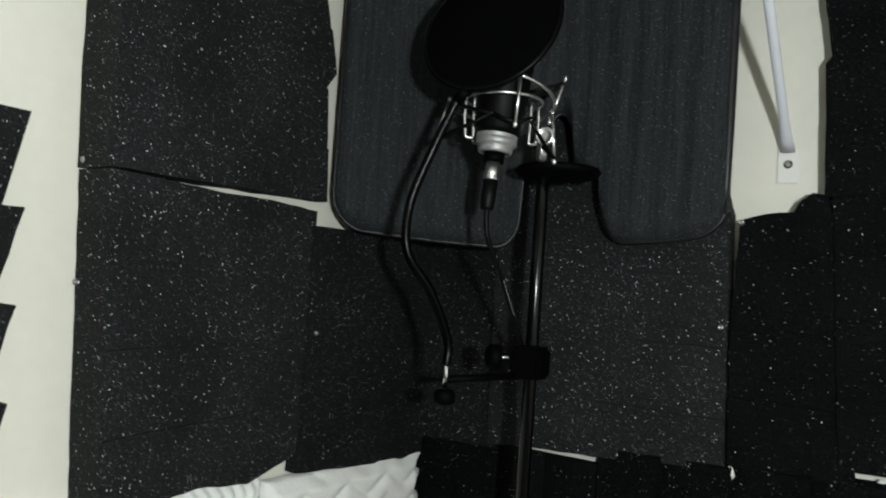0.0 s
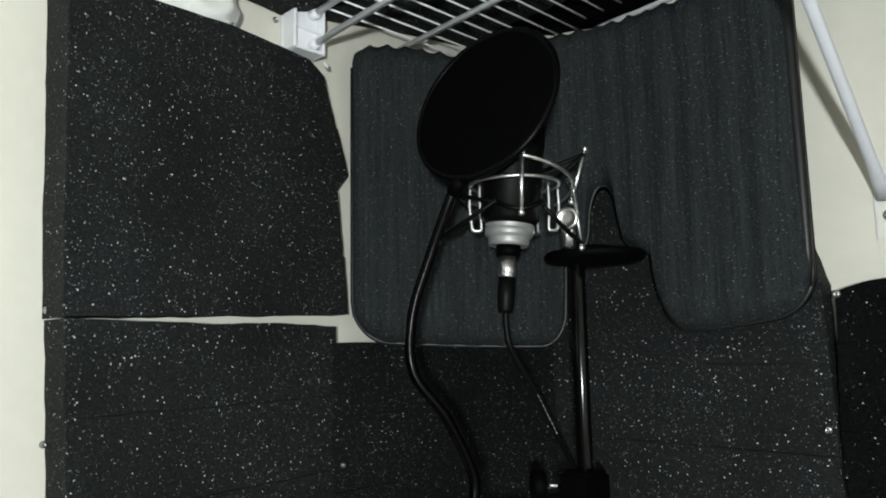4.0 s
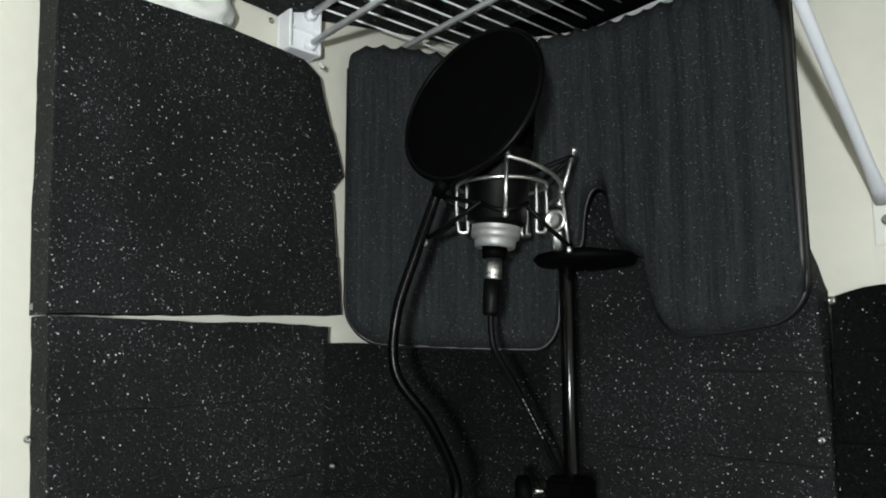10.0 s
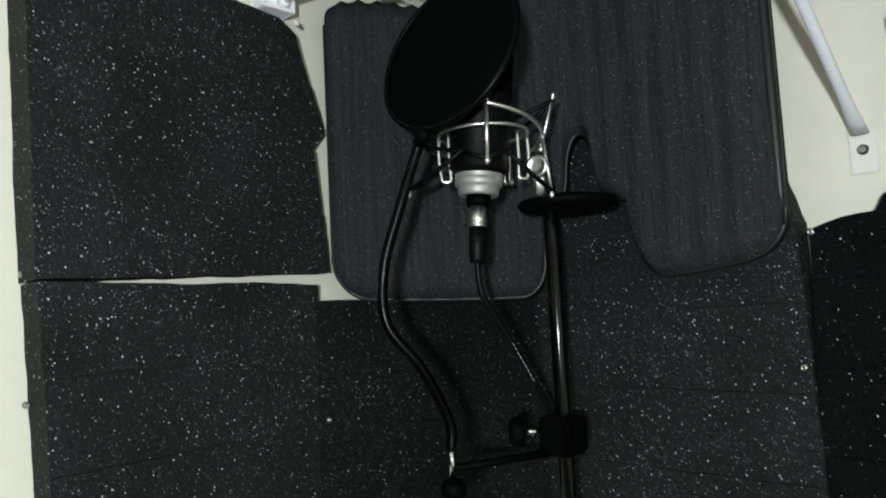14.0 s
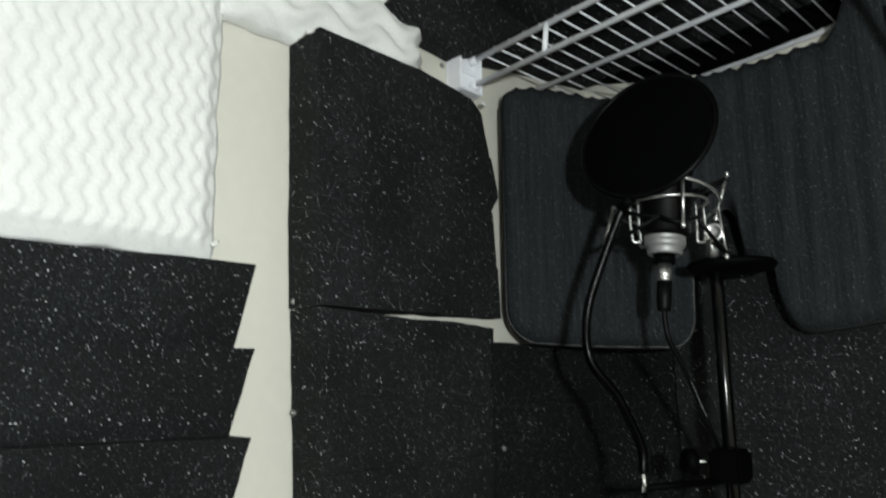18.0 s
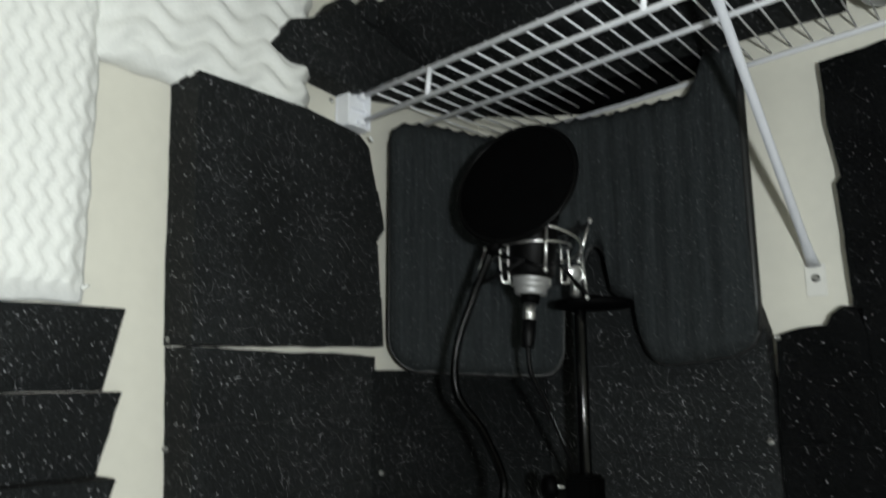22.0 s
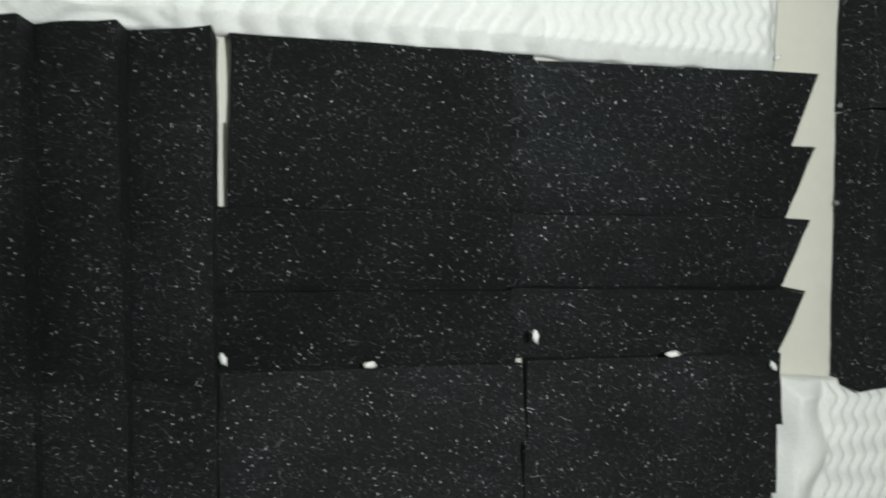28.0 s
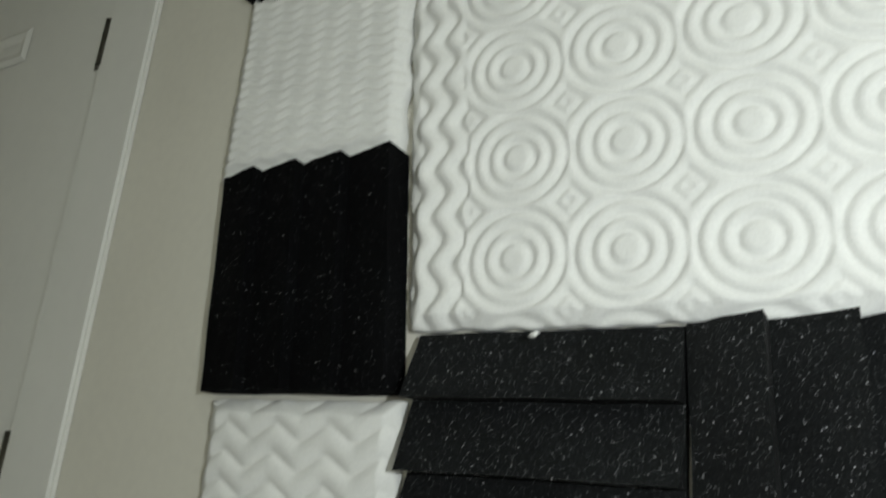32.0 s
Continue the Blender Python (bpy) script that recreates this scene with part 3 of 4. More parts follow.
cut_panel(CEIL, [(a, ceil_b(y)) for a, y in ((0.328, -0.560), (0.262, -0.475), (0.199, -0.397), (0.209, -0.352), (0.240, -0.327), (0.262, -0.327), (0.306, -0.322), (0.342, -0.336), (0.383, -0.403), (0.468, -0.54))], 0.048,
          "smooth black foam board with rounded corners under the ceiling", FOAM_BLACK, 36, 0, 0.13)
cut_panel(CEIL, [(a, ceil_b(y)) for a, y in ((0.272, -0.362), (0.282, -0.357), (0.307, -0.318), (0.332, -0.355), (0.395, -0.323), (0.406, -0.342), (0.372, -0.372), (0.312, -0.42))], 0.043,
          "flat black foam offcut with a stepped edge beside the smooth board", FOAM_BLACK, 39, 0, 0.2)
sheet(CEIL, 0.354, 0.474, ceil_b(-0.56), ceil_b(-0.340), lambda a, b: wave(a, b, 0.034, 0.062, 0.011), 0.006, "white foam topper offcut under the sloped ceiling", 0.022, seed=8)
cut_panel(WALL_A, [(-0.462, 1.566), (-0.43, 1.556), (-0.388, 1.553), (-0.329, 1.548), (-0.300, 1.556), (-0.19, 1.576), (-0.10, 1.590), (-0.02, 1.600), (-0.02, 1.616), (-0.355, 1.672), (-0.372, 1.648), (-0.405, 1.622), (-0.440, 1.606)], 0.042,
          "charcoal acoustic foam offcut on the wall above the shelf bracket", seed=37)

cut_panel(WALL_B, [(0.030, 1.606), (0.085, 1.593), (0.138, 1.581), (0.198, 1.570), (0.268, 1.566), (0.326, 1.571), (0.381, 1.582), (0.402, 1.594), (0.408, 1.625), (0.030, 1.625)], 0.030,
          "black acoustic foam strip tucked behind the shelf under the ceiling", FOAM_BLACK, 38, 0, 0.1)

# ---- padded cover bent into the corner behind the microphone ----
PLAN = smooth_line([(0.018, -0.240, 0), (0.040, -0.215, 0), (0.108, -0.146, 0), (0.185, -0.085, 0), (0.26, -0.052, 0), (0.36, -0.042, 0), (0.452, -0.040, 0)], 12)
RUN = [0.0]
for p, q in zip(PLAN, PLAN[1:]):
    RUN.append(RUN[-1] + (q - p).length)
PAD_L = RUN[-1]


def pad_place(s, z, out):
    s = min(max(s, 0), PAD_L)
    k = max(i for i in range(len(RUN) - 1) if RUN[i] <= s + 1e-9)
    way = (PLAN[k + 1] - PLAN[k]).normalized()
    p = PLAN[k] + way * (s - RUN[k])
    return Vector((p.x, p.y, z)) + Vector((way.y, -way.x, 0)) * out


SLOT_A, SLOT_B, ARCH, ARCH_W = 0.244, 0.353, 0.2935, 0.0205


def pad_bottom(s):
    """The lower edge: two round-cornered lobes, and between them a wide slot that narrows to a round arch."""
    if s < SLOT_A:
        z = 1.172 + 0.010 * (1 - s / SLOT_A) ** 2
        for d, r, k in ((s, 0.042, 1.0), (SLOT_A - s, 0.030, 1.4)):
            if d < r:
                z += k * (r - math.sqrt(max(0, r * r - (r - d) ** 2)))
    elif s > SLOT_B:
        z = 1.185 + 0.016 * ((s - SLOT_B) / (PAD_L - SLOT_B)) ** 2
        for d, r, k in ((s - SLOT_B, 0.036, 1.5), (PAD_L - s, 0.034, 1.0)):
            if d < r:
                z += k * (r - math.sqrt(max(0, r * r - (r - d) ** 2)))
    else:
        z = 1.268 + 0.030 * math.exp(-((s - ARCH) / 0.030) ** 2)
        d = abs(s - ARCH) / ARCH_W
        if d < 1:
            z += 0.050 * math.sqrt(1 - d ** 3)
    return z


def pad_top(s):
    z = 1.529 + 0.012 * s / PAD_L - 0.020 * math.exp(-((s - 0.15) / 0.065) ** 2) - 0.004 * abs(math.sin(s * 150))
    e = min(1, max(0, (s - PAD_L + 0.068) / 0.028))
    z += 0.052 * e * e * (3 - 2 * e)
    for d, r in ((s, 0.022), (PAD_L - s, 0.010)):
        if d < r:
            z -= r - math.sqrt(max(0, r * r - (r - d) ** 2))
    return z


def corner_pad():
    bm = bmesh.new()
    cols, rows_n = 236, 26
    front, rear = [], []
    for i in range(cols + 1):
        s = PAD_L * i / cols
        lo, hi = pad_bottom(s), pad_top(s)
        f, r = [], []
        for j in range(rows_n + 1):
            z = lo + (hi - lo) * j / rows_n
            near = min(s, PAD_L - s, z - lo, hi - z)
            h = 0.016 + 0.014 * math.sqrt(min(1, near / 0.02)) + 0.003 * noise.noise((s * 7, z * 5, 2)) + 0.0016 * math.sin(s * 190 + 2 * noise.noise((s * 4, z * 3, 8)))
            f.append(bm.verts.new(pad_place(s, z, h)))
            r.append(bm.verts.new(pad_place(s, z, 0.0)))
        front.append(f)
        rear.append(r)
    for g in (front, rear):
        for i in range(cols):
            for j in range(rows_n):
                bm.faces.new((g[i][j], g[i + 1][j], g[i + 1][j + 1], g[i][j + 1]))
    for i in range(cols):
        bm.faces.new((front[i][0], front[i + 1][0], rear[i + 1][0], rear[i][0]))
        bm.faces.new((front[i][-1], front[i + 1][-1], rear[i + 1][-1], rear[i][-1]))
    for j in range(rows_n):
        bm.faces.new((front[0][j], front[0][j + 1], rear[0][j + 1], rear[0][j]))
        bm.faces.new((front[-1][j], front[-1][j + 1], rear[-1][j + 1], rear[-1][j]))
    pad = thing("corner_pad", bm, PAD, "charcoal ribbed fabric pad with rounded lower corners bent into the corner", "pad", smooth=True)
    line = [pad_place(0, 1.50, 0.014), pad_place(0, 1.40, 0.014), pad_place(0, 1.30, 0.014)] + [pad_place(PAD_L * i / 236, pad_bottom(PAD_L * i / 236), 0.014) for i in range(237)]
    line += [pad_place(PAD_L, z, 0.014) for z in (1.30, 1.40, 1.50)]
    # black tube added for the dark shadow beside the pad's right edge
    part("edge_shadow", tube([pad_place(PAD_L - 0.002, 1.222 + 0.033 * k, 0.017) for k in range(11)], 0.006, 10, None, False, [0.0015, 0.0045, 0.0055] + [0.006] * 8), PIPING, pad, "black strip in place of the pad's shadow along its upright edge", True)
    part("piping", tube(line, 0.0026, 6), PIPING, pad, "black piping round the edge", True)


corner_pad()


# ---- wire shelf ----
def shelf_z(x, y):
    return 1.551 + 0.05 * x + (y + 0.30) * 0.02


def wire_shelf():
    shelf = base("wire_shelf", (0.9, -0.15, shelf_z(0.9, -0.15)), "white vinyl-coated wire shelf with close deck wires", "shelf")
    inv = Matrix.Translation(shelf.location).inverted()

    def rod(name, pts, r, sides=8, label=""):
        bm = tube(pts, r, sides)
        bmesh.ops.transform(bm, matrix=inv, verts=bm.verts)
        return part(name, bm, ENAMEL, shelf, label, True)

    end = WIDE - 0.01
    for y, dz in ((-0.30, 0.0), (-0.30, -0.036), (-0.165, -0.0045), (-0.008, -0.0045)):
        rod("support_rod", [(0.012, y, shelf_z(0.012, y) + dz), (end, y, shelf_z(end, y) + dz)], 0.0038)
    x = 0.039
    while x < end - 0.01:
        rod("deck_wire", [(x, -0.303, shelf_z(x, -0.3) + 0.003), (x, -0.15, shelf_z(x, -0.15) + 0.003), (x, -0.006, shelf_z(x, 0) + 0.003)], 0.0012, 6)
        x += 0.0245
    for x in (0.147, 0.437, 0.727, 1.017, 1.307):
        rod("lip_tie", [(x, -0.302, shelf_z(x, -0.3)), (x - 0.004, -0.302, shelf_z(x, -0.3) - 0.036)], 0.0034)


wire_shelf()

# end bracket on the long wall
end_bracket = base("shelf_end_bracket", (0, -0.300, 1.53), "white plastic end bracket screwed to the wall", "bracket")
bm = box((0.001, -0.030, -0.026), (0.006, 0.012, 0.034), 0.0015)
for lo, hi in (((0.0055, -0.030, -0.026), (0.029, -0.0265, 0.031)), ((0.0055, 0.0085, -0.026), (0.029, 0.012, 0.031)), ((0.0055, -0.027, -0.026), (0.029, 0.009, -0.0225)), ((0.0185, -0.027, 0.001), (0.025, 0.009, 0.004))):
    box(lo, hi, 0.001, bm)
box((0.0055, -0.027, -0.023), (0.019, 0.009, 0.029), 0.002, bm)
bracket_body = part("bracket_body", bm, ENAMEL, end_bracket)
for z in (0.0216, -0.0144):
    m = Matrix.Translation((0.018, 0, z)) @ Matrix.Rotation(math.pi / 2, 4, "Y")
    part("rail_socket", lathe([(0.0062, 0), (0.0062, 0.010), (0.0050, 0.012)], 14, None, m), ENAMEL, bracket_body, "", True)
screw_head((0.001, -0.337, 1.541), (1, 0, 0), 0.0035)

# diagonal brace from the wall to the front rail
brace = base("shelf_brace", (0.505, 0, 1.30), "white steel diagonal brace screwed to the wall under the shelf", "brace")
foot, head = Vector((0.001, -0.008, 0.0)), Vector((-0.006, -0.298, 0.255))
way = (head - foot).normalized()
bm = bmesh.new()
ring_rows = []
for k, (f, wide, deep) in enumerate(((0, 0.016, 0.004), (0.05, 0.013, 0.007), (0.12, 0.0105, 0.009), (0.9, 0.0105, 0.009), (0.96, 0.014, 0.006), (1.0, 0.022, 0.004))):
    c = foot.lerp(head, f)
    side, up = Vector((1, 0, 0)), Vector((1, 0, 0)).cross(way)
    ring_rows.append([bm.verts.new(c + side * wide / 2 * math.cos(a) + up * deep / 2 * math.sin(a)) for a in (2 * math.pi * j / 12 for j in range(12))])
for u, v in zip(ring_rows, ring_rows[1:]):
    for j in range(12):
        bm.faces.new((u[j], u[(j + 1) % 12], v[(j + 1) % 12], v[j]))
bm.faces.new(ring_rows[0])
bm.faces.new(ring_rows[-1])
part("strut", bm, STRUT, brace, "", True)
foot_plate = part("foot_plate", box((-0.0105, -0.004, -0.036), (0.0125, -0.001, 0.004), 0.001), AGED, brace)
m = Matrix.Translation((0.001, -0.004, -0.014)) @ Matrix.Rotation(math.pi / 2, 4, "X")
part("foot_screw", lathe([(0.005, 0), (0.005, 0.0012), (0.003, 0.003), (0.0012, 0.0032)], 12, None, m), STEEL, foot_plate, "dark steel screw head")
bm = bmesh.new()
flare = [(-0.0100, 0.238), (0.0000, 0.238), (0.0005, 0.255), (0.0020, 0.267), (0.0040, 0.278), (-0.0255, 0.276), (-0.0215, 0.267), (-0.0140, 0.258), (-0.0105, 0.249)]
near = [bm.verts.new((x - 0.001, -0.3075, z)) for x, z in flare]
far = [bm.verts.new((x - 0.001, -0.2945, z)) for x, z in flare]
bm.faces.new(near)
bm.faces.new(far[::-1])
for j in range(len(flare)):
    bm.faces.new((near[j], near[(j + 1) % len(flare)], far[(j + 1) % len(flare)], far[j]))
bmesh.ops.bevel(bm, geom=bm.edges[:], offset=0.0015, segments=2, affect="EDGES")
part("rail_hook", bm, ENAMEL, brace, "", True)

# wall clips that hold the rear rod
for x in (0.674, 1.02):
    clip = base("shelf_wall_clip", (x, 0, shelf_z(x, 0)), "small white clip holding the rear shelf rod to the wall", "clip", "shelf wall clips")
    clip_body = part("clip_body", box((-0.0045, -0.012, -0.009), (0.0045, -0.001, 0.003), 0.0015), ENAMEL, clip)
    m = Matrix.Translation((0, -0.012, -0.003)) @ Matrix.Rotation(math.pi / 2, 4, "X")
    part("clip_screw", lathe([(0.0032, 0), (0.0032, 0.001), (0.0015, 0.002)], 10, None, m), STEEL, clip_body)

# rounded metal case lying on the shelf
tub = base("metal_case", (0.86, -0.172, shelf_z(0.86, -0.172) + 0.0025), "rounded dark polished metal case lying on the wire shelf", "case")
tub.rotation_euler = (0, -0.05, 0)


def case_section(x, shrink):
    """Cross-section with a wide round at the lower front edge and smaller ones elsewhere."""
    out = []
    y0, y1, z0, z1 = -0.087 + shrink, 0.140 - shrink, 0.0 + shrink, 0.098 - shrink
    for cy, cz, r, a0 in ((y0, z0, 0.028, 180), (y1, z0, 0.022, 270), (y1, z1, 0.022, 0), (y0, z1, 0.028, 90)):
        oy, oz = cy + (r if cy < 0 else -r), cz + (r if cz < 0.05 else -r)
        out += [(x, oy + r * math.cos(radians(a0 + 9 * k)), oz + r * math.sin(radians(a0 + 9 * k))) for k in range(11)]
    return out


def case_body(stations):
    bm = bmesh.new()
    loops = [[bm.verts.new(p) for p in case_section(x, s)] for x, s in stations]
    for u, v in zip(loops, loops[1:]):
        for j in range(len(u)):
            bm.faces.new((u[j], u[(j + 1) % len(u)], v[(j + 1) % len(v)], v[j]))
    bm.faces.new(loops[0])
    bm.faces.new(loops[-1][::-1])
    return bm


shell = part("case_shell", case_body([(-0.236, 0.0)] + [(-0.23 + 0.02 * k, 0.0) for k in range(27)]), GUNMETAL, tub, "", True)
part("end_cap", case_body([(-0.270, 0.018), (-0.2685, 0.011), (-0.264, 0.005), (-0.256, 0.001), (-0.246, -0.0015), (-0.2365, -0.0015)]), GUNMETAL, tub, "brushed metal end cap", True)
part("end_cap", case_body([(0.291, -0.0015), (0.300, -0.0015), (0.310, 0.001), (0.318, 0.005), (0.323, 0.011), (0.3245, 0.018)]), GUNMETAL, tub, "brushed metal end cap", True)
part("belly_trim", tube([(-0.23, 0.024, 0.000), (0.285, 0.024, 0.000)], 0.0028, 10), NICKEL, shell, "shiny trim line along the underside", True)
part("rear_trim", tube([(-0.23, 0.108, 0.000), (0.285, 0.108, 0.000)], 0.0022, 10), CHROME, shell, "", True)
latch = part("case_latch", box((-0.236, -0.097, 0.060), (-0.196, -0.083, 0.090), 0.005), SMOKE, tub, "grey latch")
strap = bmesh.new()
rows_s = []
for q in smooth_line([(0.588, -0.255, shelf_z(0.588, -0.255) + 0.006), (0.585, -0.268, 1.61), (0.583, -0.285, 1.635), (0.582, -0.310, 1.655)], 6):
    rows_s.append([strap.verts.new(q + Vector(d)) for d in ((-0.004, 0, 0), (0.010, 0, 0), (0.010, 0.004, 0.003), (-0.004, 0.004, 0.003))])
for u, v in zip(rows_s, rows_s[1:]):
    for j in range(4):
        strap.faces.new((u[j], u[(j + 1) % 4], v[(j + 1) % 4], v[j]))
strap.faces.new(rows_s[0])
strap.faces.new(rows_s[-1])
thing("webbing_strap", strap, BLACK, "dark grey webbing strap beside the metal case", "strap")

# ---- door and casing at the far end of the long wall ----
casing = tagged(base("trim", (0, DOOR_Y1, 0), "white painted door casing", "casing"), kind="structure")
bm = box((0.001, 0.0, 0.0), (0.014, 0.106, DOOR_Z + 0.075), 0.003)
box((0.001, 0.100, 0.0), (0.0165, 0.140, DOOR_Z + 0.09), 0.005, bm)
part("casing_upright", bm, TRIM, casing)
part("casing_head", box((0.001, DOOR_Y0 - DOOR_Y1 - 0.07, DOOR_Z + 0.002), (0.014, -0.001, DOOR_Z + 0.075), 0.003), TRIM, casing)
part("casing_upright", box((0.001, DOOR_Y0 - DOOR_Y1 - 0.075, 0.0), (0.014, DOOR_Y0 - DOOR_Y1 - 0.001, DOOR_Z + 0.001), 0.003), TRIM, casing)
door = tagged(base("door_1", (0, DOOR_Y1, 0), "white moulded panel door, closed", "door"), kind="structure")
wide = DOOR_Y1 - DOOR_Y0
part("door_leaf", box((-0.038, -wide + 0.004, 0.008), (0.0, -0.006, DOOR_Z - 0.004), 0.002), TRIM, door)
for z0, z1 in ((0.22, 0.82), (1.0, 1.66), (1.87, 1.955)):
    for y0, y1 in ((-wide + 0.12, -0.29),):
        bm = bmesh.new()
        for lo, hi, h in ((0.0, 0.0, 0.0015), (0.012, 0.012, 0.007), (0.030, 0.030, 0.002), (0.045, 0.045, 0.004)):
            bm.verts.ensure_lookup_table()
            ring = [bm.verts.new((h, y0 + lo, z0 + lo)), bm.verts.new((h, y1 - hi, z0 + lo)), bm.verts.new((h, y1 - hi, z1 - lo)), bm.verts.new((h, y0 + lo, z1 - lo))]
            if lo:
                for j in range(4):
                    bm.faces.new((last[j], last[(j + 1) % 4], ring[(j + 1) % 4], ring[j]))
            last = ring
        bm.faces.new(last)
        part("door_panel", bm, TRIM, door)
for z in (0.25, 1.05, 1.835):
    hinge = part("hinge", tube([(0.008, -0.002, z - 0.050), (0.008, -0.002, z + 0.050)], 0.0100, 12), HINGE, door, "dark bronze hinge", True)
    for k in (-0.05, -0.017, 0.017, 0.05):
        part("hinge_ring", tube([(0.008, -0.002, z + k - 0.001), (0.008, -0.002, z + k + 0.001)], 0.0107, 12), HINGE, hinge, "", True)
    part("hinge_leaf", box((0.0005, -0.030, z - 0.05), (0.003, -0.006, z + 0.05), 0.0005), HINGE, hinge)

# ---- screws, and scraps of torn white foam ----
def scrap(plane, a, b, h, size, seed):
    bm = bmesh.new()
    bmesh.ops.create_icosphere(bm, subdivisions=2, radius=size)
    for v in bm.verts:
        v.co *= 0.85 + 0.75 * noise.noise(v.co * 190 + Vector((seed, 0, 0)))
    m = Matrix((plane.u, plane.v, plane.n)).transposed().to_4x4() @ Matrix.Rotation(seed * 1.3, 4, "Z") @ Matrix.Diagonal((1.15, 0.6, 0.45, 1))
    m.translation = plane.at(a, b, h)
    bmesh.ops.transform(bm, matrix=m, verts=bm.verts)
    thing("foam_scrap", bm, WHITE_FOAM, "small torn scrap of white foam stuck to black foam", "foam scrap", "foam scraps", smooth=True)


for k, (y, z, h, r) in enumerate(((-1.09, 0.933, 0.033, 0.006), (-0.928, 0.961, 0.050, 0.0065), (-0.779, 0.941, 0.056, 0.007), (-1.226, 0.945, 0.040, 0.006), (-1.673, 1.224, 0.055, 0.006), (-1.52, 1.055, 0.055, 0.005),
                                 (-0.655, 1.254, 0.024, 0.004), (-0.640, 0.918, 0.03, 0.006), (-0.413, 1.501, 0.034, 0.0045), (-0.288, 1.493, 0.030, 0.0045), (-0.575, 1.487, 0.050, 0.006))):
    scrap(WALL_A, y, z, h, r, k * 3.7)
for k, (x, z, h, r) in enumerate(((0.466, 0.928, 0.031, 0.007), (0.612, 0.945, 0.012, 0.0045), (0.735, 0.968, 0.012, 0.005))):
    scrap(WALL_B, x, z, h, r, 40 + k * 3.7)
for y, z, h in ((-0.563, 1.495, 0.004), (-0.405, 1.503, 0.030), (-0.283, 1.494, 0.024), (-0.556, 1.100, 0.010), (-0.559, 1.210, 0.010), (-0.268, 1.05, 0.0345), (-0.264, 0.902, 0.004), (-1.852, 1.39, 0.004), (-2.155, 1.33, 0.004)):
    screw_head((h, y, z), (1, 0, 0), 0.0032)
for x, z, h in ((0.447, 1.092, 0.0310), (0.640, 1.572, 0.004), (0.463, 1.215, 0.0285)):
    screw_head((x, -h, z), (0, -1, 0))

# ---- microphone in its cradle, stand, pop filter ----
AX = Vector((0.256, -0.237, 0))
RIGHT, FRONT = Vector((0.681, 0.733, 0)), Vector((0.733, -0.681, 0))


def spot(r, f, z):
    return AX + RIGHT * r + FRONT * f + Vector((0, 0, z))


def arc(a0, a1, radius, z0, z1, n=24):
    """Round the microphone: 0 degrees to the right of it, 90 to its front."""
    out = []
    for k in range(n + 1):
        a = radians(a0 + (a1 - a0) * k / n)
        out.append(spot(radius * math.cos(a), radius * math.sin(a), z0 + (z1 - z0) * k / n))
    return out


# it leans a little in its cradle
MIC = Matrix.Translation(AX + Vector((0, 0, 1.36))) @ Matrix.Rotation(radians(-4.4), 4, FRONT) @ Matrix.Translation((0, 0, -1.36))
mic = base("condenser_microphone", spot(0, 0, 1.262), "black large-diaphragm condenser microphone with a silver collar", "microphone")


def fixed(name, bm, mat, parent, label="", smooth=True):
    """A part whose mesh is laid out in world places."""
    bmesh.ops.transform(bm, matrix=Matrix.Translation(-parent.matrix_basis.translation - (parent.parent.matrix_basis.translation if parent.parent else Vector())), verts=bm.verts)
    return part(name, bm, mat, parent, label, smooth)


fixed("mic_body", lathe([(0.0225, 1.284), (0.0275, 1.289), (0.0285, 1.352), (0.0285, 1.354), (0.0295, 1.356)], 32, None, MIC), BODY, mic)
fixed("grille", lathe([(0.0295, 1.357), (0.0298, 1.40), (0.0285, 1.415), (0.022, 1.428), (0.010, 1.434)], 32, None, MIC), MESH_CLOTH, mic)
fixed("collar", lathe([(0.0100, 1.2720), (0.0150, 1.2650), (0.0172, 1.2640), (0.0186, 1.2655), (0.0192, 1.2700), (0.0188, 1.2712), (0.0216, 1.2730), (0.0224, 1.2750), (0.0224, 1.2800), (0.0218, 1.2805), (0.0224, 1.2811), (0.0224, 1.2855), (0.0214, 1.2875)], 36, None, MIC), SATIN, mic, "ribbed silver collar")
plug = fixed("cable_plug", lathe([(0.0080, 1.2350), (0.0080, 1.2390), (0.0073, 1.2398), (0.0080, 1.2408), (0.0080, 1.2450), (0.0072, 1.2460), (0.0072, 1.2555)], 24, None, MIC), NICKEL, mic, "silver cable plug")
fixed("plug_neck", lathe([(0.0110, 1.2545), (0.0116, 1.2650)], 24, None, MIC), BLACK, plug)
fixed("plug_boot", lathe([(0.0064, 1.2025), (0.0074, 1.206), (0.0082, 1.218), (0.0080, 1.2355)], 24, None, MIC), RUBBER, plug)

cradle = base("shock_mount", spot(0.05, 0, 1.262), "silver wire shock mount with black elastic cords", "shock mount")
fixed("inner_ring", tube(arc(0, 350, 0.0415, 1.322, 1.322, 40)[:-1], 0.0017, 8, None, True), NICKEL, cradle)
for a in (-6, 186, 270, 235, 310):
    c, s = math.cos(radians(a)), math.sin(radians(a))
    leg = [(0.0415, 1.3215), (0.0422, 1.303), (0.0408, 1.286), (0.0395, 1.2805), (0.0330, 1.2800), (0.0318, 1.284), (0.0325, 1.305), (0.0325, 1.326)]
    fixed("cradle_loop", tube(smooth_line([spot(r * c, r * s, z) for r, z in leg], 4), 0.0016, 8), NICKEL, cradle)
fixed("outer_ring", tube(arc(92, -35, 0.054, 1.3375, 1.309, 30), 0.0018, 8), NICKEL, cradle)
